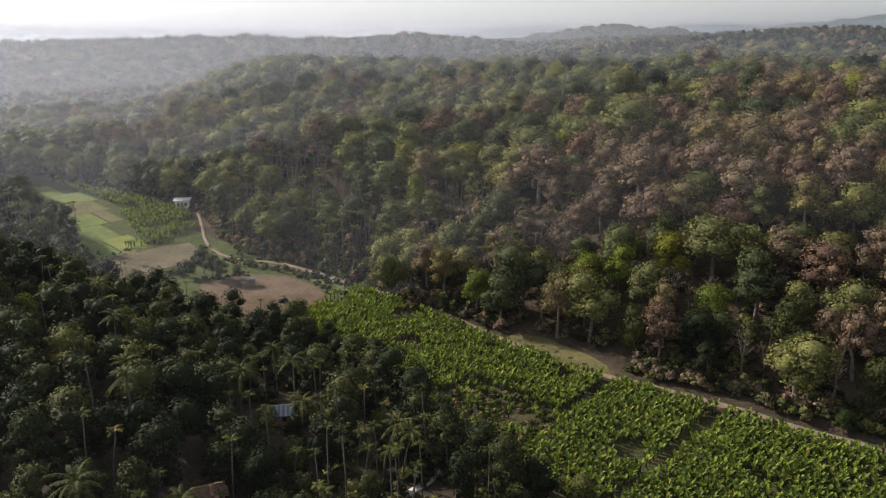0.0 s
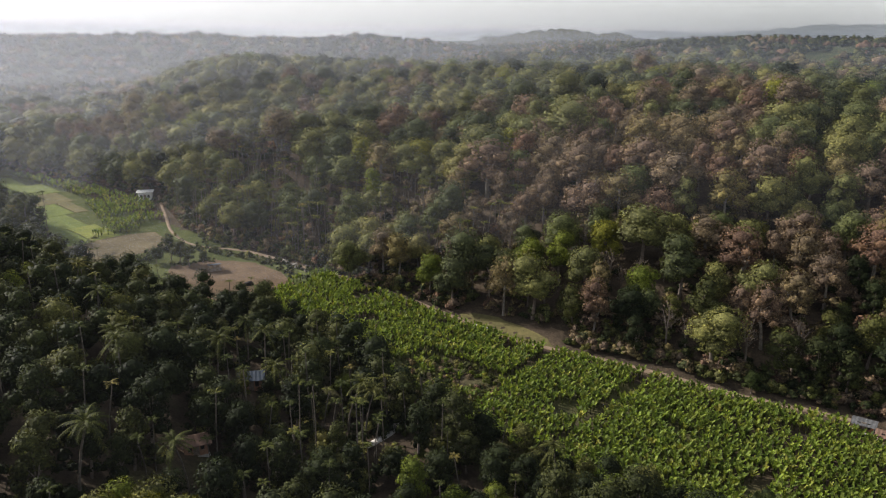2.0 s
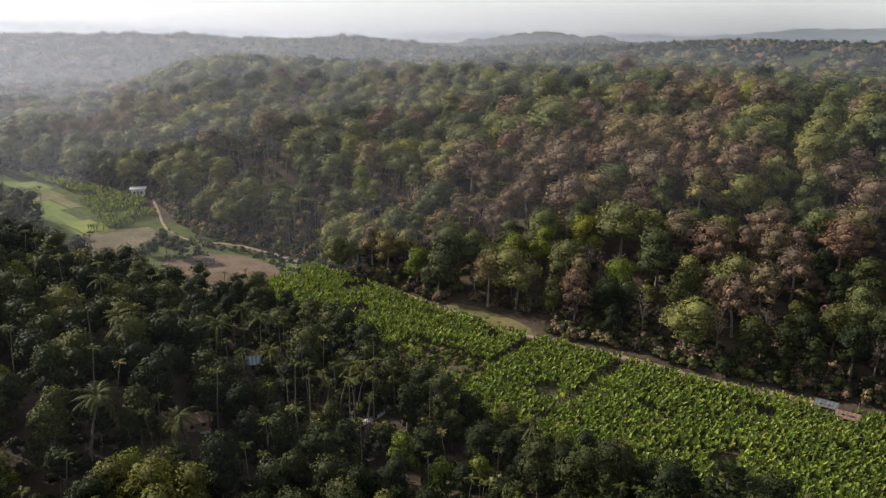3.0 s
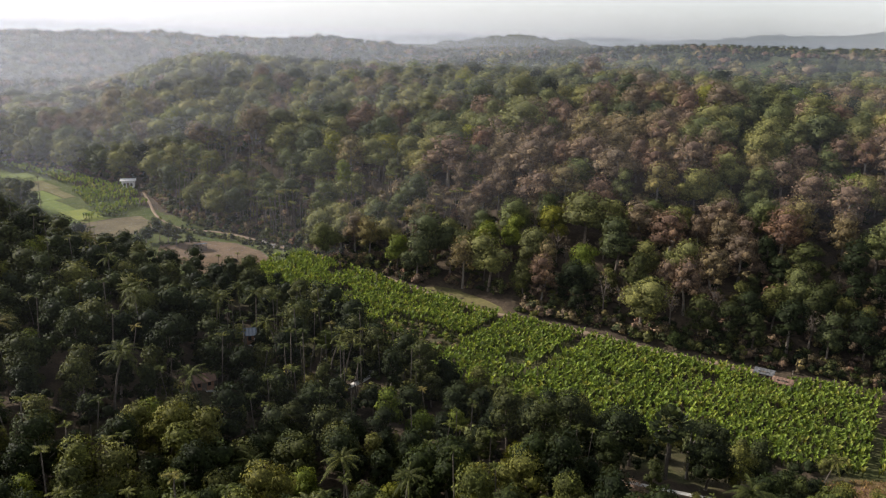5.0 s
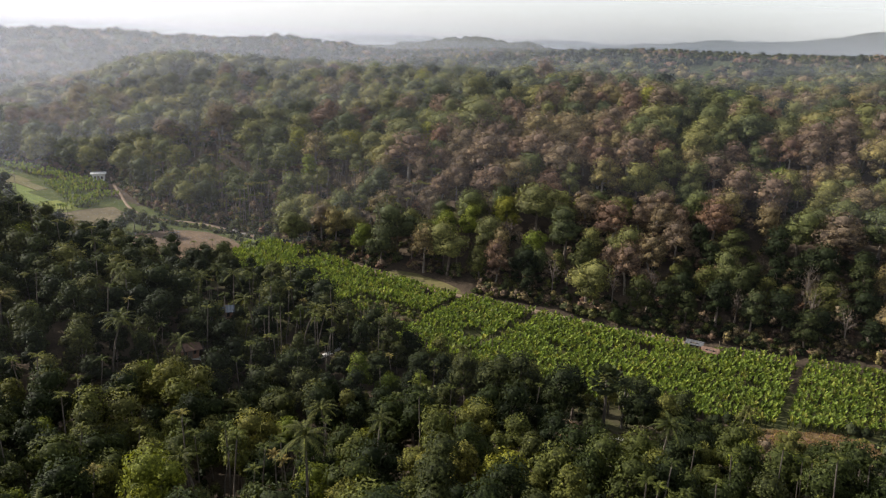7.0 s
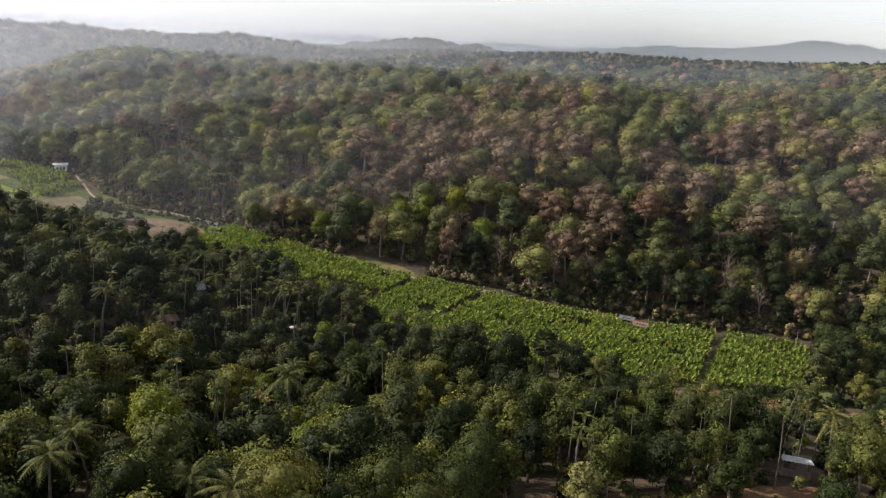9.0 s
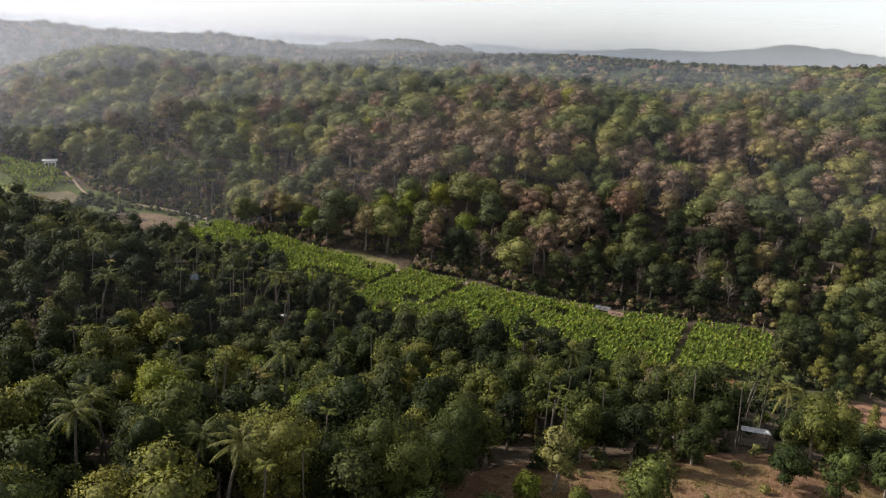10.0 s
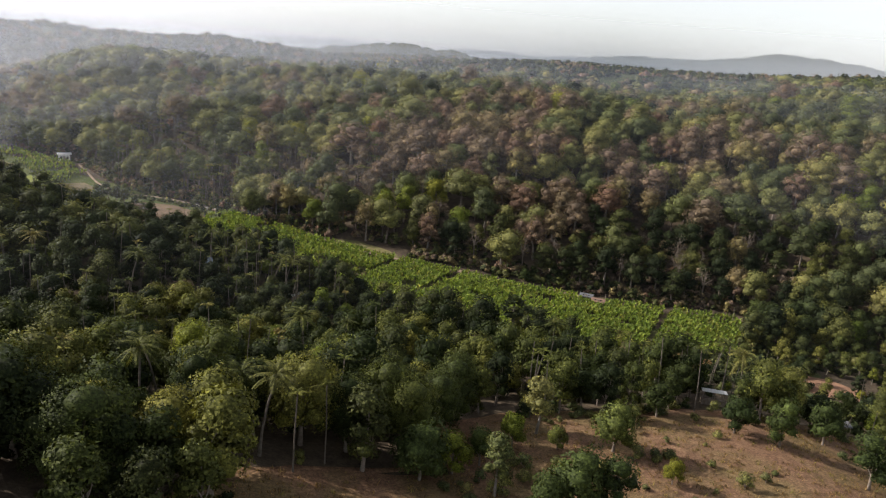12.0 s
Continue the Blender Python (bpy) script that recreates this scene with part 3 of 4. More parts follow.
def banana_meshes(seed, height):
    g = np.random.default_rng(seed)
    wood = tube([(0, 0, -0.3), (0, 0, height * 0.45), (0.03, 0.02, height * 0.5)], [0.13, 0.11, 0.07], 5)
    parts = []
    for k in range(8):
        a, ln, w_ = k * 2.4 + g.uniform(-0.3, 0.3), height * 0.6 * g.uniform(0.75, 1.15), 0.22 * g.uniform(0.85, 1.25)
        rise = g.uniform(1.1, 1.55)
        out, side = Vector((math.cos(a), math.sin(a), 0)), Vector((-math.sin(a), math.cos(a), 0))
        vs, fs = [], []
        for i, (t, wk) in enumerate(((0.0, 0.1), (0.35, 0.9), (0.8, 0.85), (1.0, 0.1))):
            p = Vector((0, 0, height * (0.24 + 0.025 * k))) + out * ln * t * math.cos(rise) * (1 + 0.5 * t) + Vector((0, 0, ln * (t * math.sin(rise) - 0.3 * t * t)))
            vs += [tuple(p - side * w_ * wk + Vector((0, 0, 0.1 * wk))), tuple(p), tuple(p + side * w_ * wk + Vector((0, 0, 0.1 * wk)))]
            if i:
                o = 3 * i
                fs += [(o - 3, o - 2, o + 1, o), (o - 2, o - 1, o + 2, o + 1)]
        parts.append((vs, fs))
    return wood, join(parts)


def planted(name, label, category, group, wood, top, bark, leaf, crown="crown"):
    """A plant as a thing: an Empty at the foot with its trunk and crown."""
    ob = tagged(new(name), label, category, group)
    for part_name, data, mat in (("trunk", wood, bark), (crown, top, leaf)):
        p = new(part_name, mesh_object(part_name, data[0], data[1], [mat], smooth_faces=True, normals=data[2] if len(data) > 2 else None))
        p.parent = ob
    return ob


class Bulk:
    """Many plants joined into one mesh of kind stuff."""
    def __init__(self, mats):
        self.mats, self.verts, self.normals, self.loops, self.totals, self.slots, self.tints, self.n = mats, [], [], [], [], [], [], 0

    def add(self, data, slot, place, turn, scale, tint):
        v, loops, totals, nor = data
        c, s_ = math.cos(turn), math.sin(turn)
        self.normals.append(np.stack([nor[:, 0] * c - nor[:, 1] * s_, nor[:, 0] * s_ + nor[:, 1] * c, nor[:, 2]], 1))
        self.verts.append(np.stack([v[:, 0] * c - v[:, 1] * s_, v[:, 0] * s_ + v[:, 1] * c, v[:, 2] * min(1.0, scale ** -0.7)], 1) * scale + np.array(place))
        self.loops.append(loops + self.n)
        self.totals.append(totals)
        self.slots.append(np.full(len(totals), slot, dtype=np.int32))
        self.tints.append(np.full(len(totals), tint, dtype=np.float32))
        self.n += len(v)

    def done(self, name, label, category):
        if not self.n:
            return None
        v, loops, totals = np.concatenate(self.verts), np.concatenate(self.loops), np.concatenate(self.totals)
        me = bpy.data.meshes.new(name)
        me.vertices.add(len(v))
        me.vertices.foreach_set("co", v.astype(np.float32).ravel())
        me.loops.add(len(loops))
        me.loops.foreach_set("vertex_index", loops.astype(np.int32))
        me.polygons.add(len(totals))
        me.polygons.foreach_set("loop_start", (np.cumsum(totals) - totals).astype(np.int32))
        for m in self.mats:
            me.materials.append(m)
        me.polygons.foreach_set("material_index", np.concatenate(self.slots))
        me.polygons.foreach_set("use_smooth", np.ones(len(totals), dtype=bool))
        me.attributes.new("tint", "FLOAT", "FACE").data.foreach_set("value", np.concatenate(self.tints))
        me.update(calc_edges=True)
        me.validate()
        me.attributes.new("custom_normal", "FLOAT_VECTOR", "POINT").data.foreach_set("vector", np.concatenate(self.normals).astype(np.float32).ravel())
        return tagged(new(name, me), label, category, kind="stuff")


def packed(data):
    """Points, corners, face sizes and normals as arrays, for Bulk."""
    v, faces = np.array(data[0]), data[1]
    if len(data) > 2:
        nor = np.array(data[2])
    else:
        nor = np.zeros(v.shape)
        for f in faces:
            nor[list(f)] += np.cross(v[f[1]] - v[f[0]], v[f[2]] - v[f[0]])
        nor /= np.maximum(np.linalg.norm(nor, axis=1), 1e-6)[:, None]
    return v, np.array([i for f in faces for i in f]), np.array([len(f) for f in faces]), nor


class Spread:
    """Random places no nearer to one another than asked."""
    def __init__(self, cell=4.0):
        self.cell, self.taken = cell, {}

    def free(self, x, y, gap):
        i, j, k = int(x // self.cell), int(y // self.cell), int(gap // self.cell) + 1
        for a in range(i - k, i + k + 1):
            for b in range(j - k, j + k + 1):
                for px, py, pg in self.taken.get((a, b), ()):
                    if (px - x) ** 2 + (py - y) ** 2 < (0.5 * (gap + pg)) ** 2:
                        return False
        return True

    def take(self, x, y, gap):
        self.taken.setdefault((int(x // self.cell), int(y // self.cell)), []).append((x, y, gap))


# ---- kinds of plants ----
BROAD = [tree_meshes("broad", 10 + i, h, r) for i, (h, r) in enumerate(((13, 4.6), (14.5, 4.2), (11.5, 4.8), (15, 5.2), (12.5, 3.8)))]
FINE = [tree_meshes("fine", 20 + i, h, r) for i, (h, r) in enumerate(((12, 4.2), (13, 3.6), (10.5, 4.4), (11, 3.0)))]
NEAR = [tree_meshes("near", 26 + i, h, r) for i, (h, r) in enumerate(((15, 5.6), (13, 5.0)))]
DRYS = [tree_meshes("dry", 30 + i, h, r) for i, (h, r) in enumerate(((13, 4.4), (14.5, 4.0), (12, 4.8), (15, 4.6)))]
SLIM = [tree_meshes("slim", 50 + i, h, r) for i, (h, r) in enumerate(((11, 2.6), (12.5, 2.3), (10, 3.0)))]
ROUND = [tree_meshes("round", 60 + i, h, r) for i, (h, r) in enumerate(((8, 3.6), (7, 2.8), (9, 3.2)))]
SHRUB = [tree_meshes("shrub", 70 + i, h, r) for i, (h, r) in enumerate(((2.4, 1.7), (1.8, 1.5), (3.2, 1.8)))]
ARECA = [areca_meshes(80 + i, h) for i, h in enumerate((10.5, 12, 9))]
COCO = [coconut_meshes(90 + i, h) for i, h in enumerate((10.5, 12.5, 9.5))]
BANANAS = [banana_meshes(100 + i, h) for i, h in enumerate((3.1, 2.7, 3.4))]


def light_tree(seed, height, radius, n, sprays, size, core=0.85):
    g = np.random.default_rng(seed)
    return leaves(crown_blobs(g, height, radius, n, 0.2), sprays, size, seed, -0.3, core, 0.5, 0.34)


MIDS = [packed(light_tree(120 + i, h, r, 7, 760, 0.33, 0.8)) for i, (h, r) in enumerate(((13, 4.6), (14, 4.2), (12, 5.0)))]
MIDDRY = [packed(light_tree(130 + i, h, r, 7, 900, 0.28, 0.68)) for i, (h, r) in enumerate(((13, 4.4), (14, 4.6)))]
FARS = [packed(light_tree(140 + i, h, r, 6, 280, 0.5, 0.84)) for i, (h, r) in enumerate(((13, 5.0), (14, 5.6), (12, 5.6)))]
SPECKS = [packed(light_tree(150 + i, h, r, 3, 10, 1.5)) for i, (h, r) in enumerate(((8, 6.5), (7, 7.5)))]
UNDER = [packed(leaves(crown_blobs(np.random.default_rng(160 + i), h, r, 3, 0.0), 70, 0.34, 160 + i, -0.2, 0.74)) for i, (h, r) in enumerate(((3.2, 2.2), (2.4, 2.4), (4.2, 2.0)))]
FOREST_MATS = [GREEN, DARK, DRY, LIME, PALM, BARK, TRUNK, BANANA, ARECALEAF, KNOLL]

proto_rows = {
    "broad": [planted("forest_tree", "broad-crowned green forest tree on the hillside", "tree", "forest trees", *m, BARK, GREEN) for m in BROAD],
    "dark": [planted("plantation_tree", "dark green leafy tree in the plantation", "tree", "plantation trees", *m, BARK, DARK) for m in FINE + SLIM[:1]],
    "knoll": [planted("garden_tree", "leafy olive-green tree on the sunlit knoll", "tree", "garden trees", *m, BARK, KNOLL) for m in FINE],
    "near": [planted("shade_tree", "large leafy green tree beside the clearing", "tree", "shade trees", *m, BARK, KNOLL) for m in NEAR],
    "dry": [planted("dry_tree", "half-bare brown deciduous tree on the dry hillside", "tree", "dry forest trees", *m, PALE, DRY) for m in DRYS],
    "bare": [planted("bare_tree", "leafless grey-barked tree among the forest trees", "tree", "bare trees", *tree_meshes("bare", 46 + i, h, r), BARK, DRY) for i, (h, r) in enumerate(((13, 3.4), (11, 3.0)))],
    "lime": [planted("bright_tree", "bright yellow-green leafy tree", "tree", "bright green trees", *m, BARK, LIME) for m in BROAD[:3] + ROUND],
    "slim": [planted("slender_tree", "slender leafy tree with a thin pale trunk", "tree", "slender trees", *m, PALE, GREEN) for m in SLIM],
    "round": [planted("orchard_tree", "round-crowned dark green tree on dry ground", "tree", "orchard trees", *m, BARK, ORCHARD) for m in ROUND],
    "areca": [planted("areca_palm", "slender areca palm with a small feathery crown", "palm", "areca palms", *m, TRUNK, ARECALEAF) for m in ARECA],
    "coco": [planted("coconut_palm", "tall coconut palm with long drooping fronds", "palm", "coconut palms", *m, TRUNK, PALM) for m in COCO],
    "shrub": [planted("shrub", "low leafy shrub on dry ground", "shrub", "shrubs", *m, BARK, GREEN) for m in SHRUB],
    "fan": [planted("fan_palm", "dark fan palm with a round crown of stiff leaves", "palm", "fan palms", *fan_palm_meshes(110, 9.5), TRUNK, DARK)],
    "banana": [planted("banana_plant", "green banana plant with broad arching leaves", "banana plant", "banana plants", *m, PALM, BANANA) for m in BANANAS],
}
used = set()


def plant(kind, which, x, y, scale=1.0, turn=None):
    """The first call for a prototype moves it; later calls copy it."""
    proto = proto_rows[kind][which % len(proto_rows[kind])]
    turn = rng.uniform(0, 6.28) if turn is None else turn
    m = pose(x, y, ground_z(x, y)) @ Matrix.Rotation(turn, 4, "Z")
    if proto.name not in used:
        used.add(proto.name)
        proto.matrix_basis = m
        ob = proto
    else:
        ob = copy_thing(proto, m)
    ob.scale = (scale, scale, (scale if kind in ("areca", "coco", "shrub", "banana") or scale < 0.8 else scale ** 0.5 * 0.95) * rng.uniform(0.92, 1.08))
    return ob


def field_low(s):
    """The lower edge of the banana field."""
    return float(np.interp(s, (-42, -30, -15, 0, 19, 45, 75, 100, 130), (118, 110, 104, 97, 90, 88, 88, 98, 101)))


def in_view(x, y, slack=5.0):
    """Whether a place can come into sight from above the knoll where the walk goes."""
    for ex, ey, turn in ((0, 0, 0), (-7, -48, 8), (-21, -97, 15.6)):
        if abs(math.degrees(math.atan2(x - ex, y - ey)) - turn) < 31 + slack and y - ey > 66:
            return True
    return False


def road_d(s):
    return float(np.interp(s, (-75, -48, -22, 2, 18, 32, 43, 59, 74, 90, 129, 145, 161, 175, 190, 208, 226, 260, 300), (157, 153, 148.5, 142.3, 137.8, 134.8, 133.4, 130.2, 127.8, 128.6, 129, 128, 126, 122, 124, 133, 138, 132, 121)))


# ground kept free of trees: x, y, radius
CLEAR = [(79, 62, 8), (89, 60, 7), (82, 54, 6), (39, 62, 3), (43, 60, 3), (48, 58, 3), (52, 57, 2.6), (37, 57, 3.5), (42, 55, 3.5), (46, 53, 3), (61, 8.5, 3.5), (57, 4, 3), (103, 37, 4.5), (106, 28, 4.5), (114, 36, 4), (108, 50, 4), (118, 44, 6), (124, 42, 5), (111, 62, 2.5), (117, 72, 2.5), (121, 79, 3),
         (-86, 252, 6), (-27, 114, 4), (85, 109, 4), (86.5, 104, 3), (134, 90, 4.5), (127, 87, 4), (-31, 89, 4), (-40, -29, 6), (63, 13, 5), (91, 11, 3), (-1, 110, 1.2), (-1, 105, 1.2), (-26, 109, 4), (-24.5, 103, 3), (35, 52, 3), (40, 50, 3), (44, 48, 2.5), (19, 150, 3), (18, 148, 2)]


def kept_free(x, y):
    return any((x - a) ** 2 + (y - b) ** 2 < r * r for a, b, r in CLEAR)


spread = Spread()
plan_forest, plan_left = [], []

# trees that stand apart and are told from the rest: kind, variant, x, y, scale
APART = [
    ("round", 0, 34, -5, 1.05), ("round", 1, 57.9, -0.4, 1.05), ("round", 2, 62.7, -5.2, 0.85), ("round", 0, 74.2, -1.9, 0.9), ("round", 2, 69.5, -16.5, 1.1), ("round", 0, 77, -15, 0.9),
    ("slim", 2, 24.8, 2.2, 0.95), ("round", 1, 25.8, -3.6, 0.55), ("slim", 0, 12.4, -14.8, 0.75), ("round", 0, 22, -18.6, 1.15), ("round", 2, 27, -19, 0.95), ("round", 1, 17.5, -20, 1.0), ("lime", 4, 38.2, -14.4, 0.55), ("shrub", 2, 48.2, -16.5, 0.8),
    ("round", 0, 3.6, -10.3, 1.2), ("lime", 4, 8.4, -8.9, 0.95), ("round", 2, 12.9, -6.9, 0.7), ("lime", 4, 19.4, -1.9, 0.8), ("near", 0, -34.5, -21, 1.05), ("near", 1, -27, -16, 0.9), ("near", 1, -42, -15, 1.1), ("near", 0, -1, -1, 0.8), ("near", 1, 13, 8, 0.85), ("near", 0, -48, -24, 1.0), ("near", 1, -24, -2, 0.85), ("near", 0, -11, -2.5, 0.95), ("near", 1, -5, -3.5, 0.85), ("near", 0, 3.5, -2.5, 0.8), ("near", 1, 8.5, 1.5, 0.8),
    ("coco", 0, -16.5, -7.2, 1.0), ("coco", 2, -20, -4.5, 0.9), ("coco", 1, 41.5, 37, 0.9), ("coco", 2, 70, 63, 0.62), ("coco", 0, -5, 54, 0.85), ("coco", 2, -16, 58, 0.8), ("coco", 1, 2, 48, 0.75), ("coco", 0, 84, 42, 0.85), ("coco", 1, -8, 27, 1.0), ("coco", 2, -21, 32, 0.85), ("coco", 0, -29, 80, 0.85), ("coco", 1, -43, 98, 0.8), ("coco", 2, -49, 106, 0.85), ("coco", 0, -32, 112, 0.9),
    ("coco", 1, -25, 120, 0.8), ("coco", 2, -9, 104, 0.95), ("coco", 0, -6, 101, 0.8), ("coco", 1, -29, 125, 0.75), ("coco", 0, -61, 83, 0.85), ("coco", 2, -20, 112, 0.8), ("coco", 1, -55, 122, 0.8), ("coco", 0, -66, 140, 0.8),
    ("fan", 0, 44.5, 65, 1.15), ("slim", 1, 48.5, 66, 0.8), ("lime", 4, -34.5, 71, 1.05), ("dark", 1, -27, 108.5, 0.5), ("dark", 0, -23, 109, 0.48), ("lime", 1, 1.5, 80, 0.62), ("lime", 4, 6.5, 78, 0.9), ("dry", 2, 32, 48.5, 0.55), ("dry", 0, 63, 44, 0.5), ("broad", 1, -17, 70, 0.7),
    ("lime", 1, 39.3, 166, 0.95), ("lime", 2, 33, 171, 0.9), ("lime", 0, 7.8, 169, 0.85), ("dry", 0, 14.7, 187, 1.05), ("dry", 1, 20, 190, 0.95), ("dry", 1, 0.1, 177.6, 1.0), ("dry", 3, -4, 181, 0.95), ("lime", 0, 55, 150, 0.85),
    ("dry", 1, 76.5, 134, 1.0), ("broad", 3, 51, 174, 0.9), ("dry", 2, 40, 192, 1.05), ("lime", 1, -7.2, 225, 0.9), ("lime", 2, -15.6, 202, 0.7), ("broad", 2, -12.6, 178, 0.95),
    ("dark", 0, 86, 296, 1.75), ("dark", 2, 113, 292, 1.8), ("dark", 1, 72, 265, 1.6), ("dark", 0, -68, 326, 1.7), ("dark", 2, 137, 256, 1.7), ("dark", 1, 119, 288, 1.5), ("dark", 3, 108, 297, 1.5), ("dark", 1, -82, 318, 1.1),
    ("round", 1, 69.5, 122, 0.7), ("dark", 2, -58, 187, 0.62), ("dark", 0, -61, 190, 0.55), ("dark", 1, -55, 185, 0.5), ("round", 0, -64, 187, 0.6), ("round", 1, -52, 188, 0.5), ("round", 2, 129.5, 88.5, 0.8), ("dark", 1, 30, 72, 0.95), ("dark", 0, 36, 66.5, 1.0), ("dark", 4, 40.5, 70.5, 0.95), ("dark", 2, 49.5, 61.5, 0.85), ("dark", 4, 52.5, 68, 1.0), ("dark", 3, 58, 62, 0.8), ("dark", 1, 25, 69, 0.9), ("dark", 0, 21, 75, 0.85), ("dark", 2, 33, 77, 0.8), ("lime", 0, -25.5, 27, 0.85), ("dark", 4, 38, 55, 0.6), ("dark", 3, 50, 67, 0.5), ("dark", 5, 56, 64, 0.5),
]
for kind, which, x, y, scale in APART:
    spread.take(x, y, 5)
    plant(kind, which, x, y, scale)


def open_ground(x, y):
    """The dry clearing in front of the plantation."""
    return -20 < x < 8 and y < -10 + 2 * noise.noise((x / 5, y / 5, 4.0)) or 8 <= x < 100 and -60 < y < 7 - 0.05 * (x - 40) + 2 * noise.noise((x / 9, y / 9, 4.0))


# leafless trees near the forest edge
for _ in range(42):
    s = rng.uniform(-45, 120)
    x, y = xy(s, road_d(s) + 8 + abs(rng.normal()) * 16)
    if spread.free(x, y, 4.0) and not kept_free(x, y):
        spread.take(x, y, 3.0)
        plant("bare", int(rng.integers(2)), x, y, rng.uniform(0.7, 1.05))

# forested hill, and the far woods
for _ in range(60000):
    far = math.sqrt(rng.uniform(0.0, 1.0)) * 540
    az = radians(rng.uniform(-48, 66))
    x, y = 10 + math.sin(az) * far, -40 + math.cos(az) * far
    s, d = sd(x, y)
    if d < road_d(s) + (4.5 if s < 225 else 1.5) and s < 290 or not in_view(x, y) or d < 60:
        continue
    if 64 < s < 92 and d < 135.5 or kept_free(x, y):
        continue
    dry = noise.noise((x / 45, y / 45, 9.0)) + 0.35 * smooth((150 - s) / 90) * smooth((s + 75) / 50) - 0.3 * (1 - smooth((d - road_d(s) - 8) / 22)) - 0.3 * smooth((d - 260) / 60)
    kind = "dry" if dry + rng.uniform(-0.45, 0.45) > 0.31 else "broad"
    gap = rng.uniform(4.2, 6.8) if d < road_d(s) + 30 else rng.uniform(4.4, 9.8)
    if spread.free(x, y, gap):
        spread.take(x, y, gap)
        plan_forest.append((math.hypot(x - 40, y - 60), kind, x, y, gap / 5.3 * rng.uniform(0.85, 1.12)))
plan_forest.sort()
bulk, thick = Bulk(FOREST_MATS), Bulk(FOREST_MATS)
P_FINE, P_ARECA = [packed(m[1]) for m in FINE], [(packed(m[0]), packed(m[1])) for m in ARECA]
count = {"broad": 0, "dry": 0, "lime": 0, "dark": 0}
for near, kind, x, y, size in plan_forest:
    pick, tint = rng.uniform(), rng.uniform()
    s, d = sd(x, y)
    if kind == "broad" and pick < 0.06 and d > road_d(s) + 14:
        kind = "lime"
    # dark leaves at the forest foot put its shade into the colour
    if s < 24 and d < road_d(s) + 40 and pick > (0.12 if s > -38 else 0.5) or kind == "broad" and d < road_d(s) + 20 and s < 70 and pick > 0.5:
        kind = "dark"
    if 100 < s < 222 and d < road_d(s) + 46 and pick < 0.6:
        for _ in range(4):
            ux, uy, k = x + rng.normal() * 2.0, y + rng.normal() * 2.0, int(rng.integers(3))
            if sd(ux, uy)[1] > road_d(sd(ux, uy)[0]) + 3.5:
                turn, size = rng.uniform(0, 6.28), rng.uniform(0.85, 1.25)
                bulk.add(P_ARECA[k][0], 6, (ux, uy, ground_z(ux, uy)), turn, size, 0)
                bulk.add(P_ARECA[k][1], 8, (ux, uy, ground_z(ux, uy)), turn, size, rng.uniform())
        continue
    count[kind] += 1
    if count[kind] <= (120 if kind == "dark" else 290):
        plant(kind, int(rng.integers(9)), x, y, size)
    elif near < 300:
        place, turn = (x, y, ground_z(x, y)), rng.uniform(0, 6.28)
        if kind == "dry":
            bulk.add(MIDDRY[int(rng.integers(2))], 2, place, turn, size, tint)
        else:
            bulk.add(MIDS[int(rng.integers(3))], 3 if kind == "lime" else (1 if kind == "dark" or pick < 0.3 else 0), place, turn, size, tint)
    else:
        bulk.add(FARS[int(rng.integers(3))], 2 if kind == "dry" else (1 if pick < 0.35 else 0), (x, y, ground_z(x, y)), rng.uniform(0, 6.28), size, tint)
for near, kind, x, y, size in plan_forest:
    if kind == "dry" and near < 260:
        for _ in range(2):
            ux, uy = x + rng.normal() * 3.0, y + rng.normal() * 3.0
            if sd(ux, uy)[1] > road_d(sd(ux, uy)[0]) + 8:
                bulk.add(UNDER[int(rng.integers(3))], 2, (ux, uy, ground_z(ux, uy) + rng.uniform(0, 3)), rng.uniform(0, 6.28), rng.uniform(1.1, 1.7), rng.uniform())
    if near < 260:
        for _ in range(6 if sd(x, y)[1] < road_d(sd(x, y)[0]) + 45 else 2):
            ux, uy = x + rng.normal() * 3.4, y + rng.normal() * 3.4
            if sd(ux, uy)[1] > road_d(sd(ux, uy)[0]) + 3 and not (63 < sd(ux, uy)[0] < 92 and sd(ux, uy)[1] < 136) and not kept_free(ux, uy):
                bulk.add(UNDER[int(rng.integers(3))], int(rng.choice([0, 1, 1, 2, 2])), (ux, uy, ground_z(ux, uy) - 0.2), rng.uniform(0, 6.28), rng.uniform(0.5, 1.1), rng.uniform())
for _ in range(1300):
    s = rng.uniform(-70, 300)
    d = road_d(s) + 2.6 + abs(rng.normal()) * 4
    x, y = xy(s, d)
    if not (63 < s < 93 and d < 136) and not kept_free(x, y):
        bulk.add(UNDER[int(rng.integers(3))], int(rng.choice([0, 1, 1, 2, 2, 2, 9])), (x, y, ground_z(x, y) - 0.2), rng.uniform(0, 6.28), rng.uniform(0.35, 1.0), rng.uniform())
bulk.done("forest", "dense mixed forest of green and brown crowns", "forest")
for i in range(8000):
    if i > 6200:
        far, az = 450 + rng.uniform() * 600, radians(rng.uniform(3, 52))
    elif i < 3400:
        far, az = 700 + rng.uniform() * 560, radians(rng.uniform(-36, 16))
    else:
        far, az = 480 + (rng.uniform() ** 1.3) * 800, radians(rng.uniform(-40, 58))
    x, y = math.sin(az) * far, math.cos(az) * far
    thick.add(SPECKS[int(rng.integers(2))], int(rng.choice([1, 1, 1, 2])), (x, y, ground_z(x, y) - 1.5), rng.uniform(0, 6.28), rng.uniform(0.7, 1.15), rng.uniform())
thick.done("far_woods", "distant hazy woods on rolling ridges", "forest")

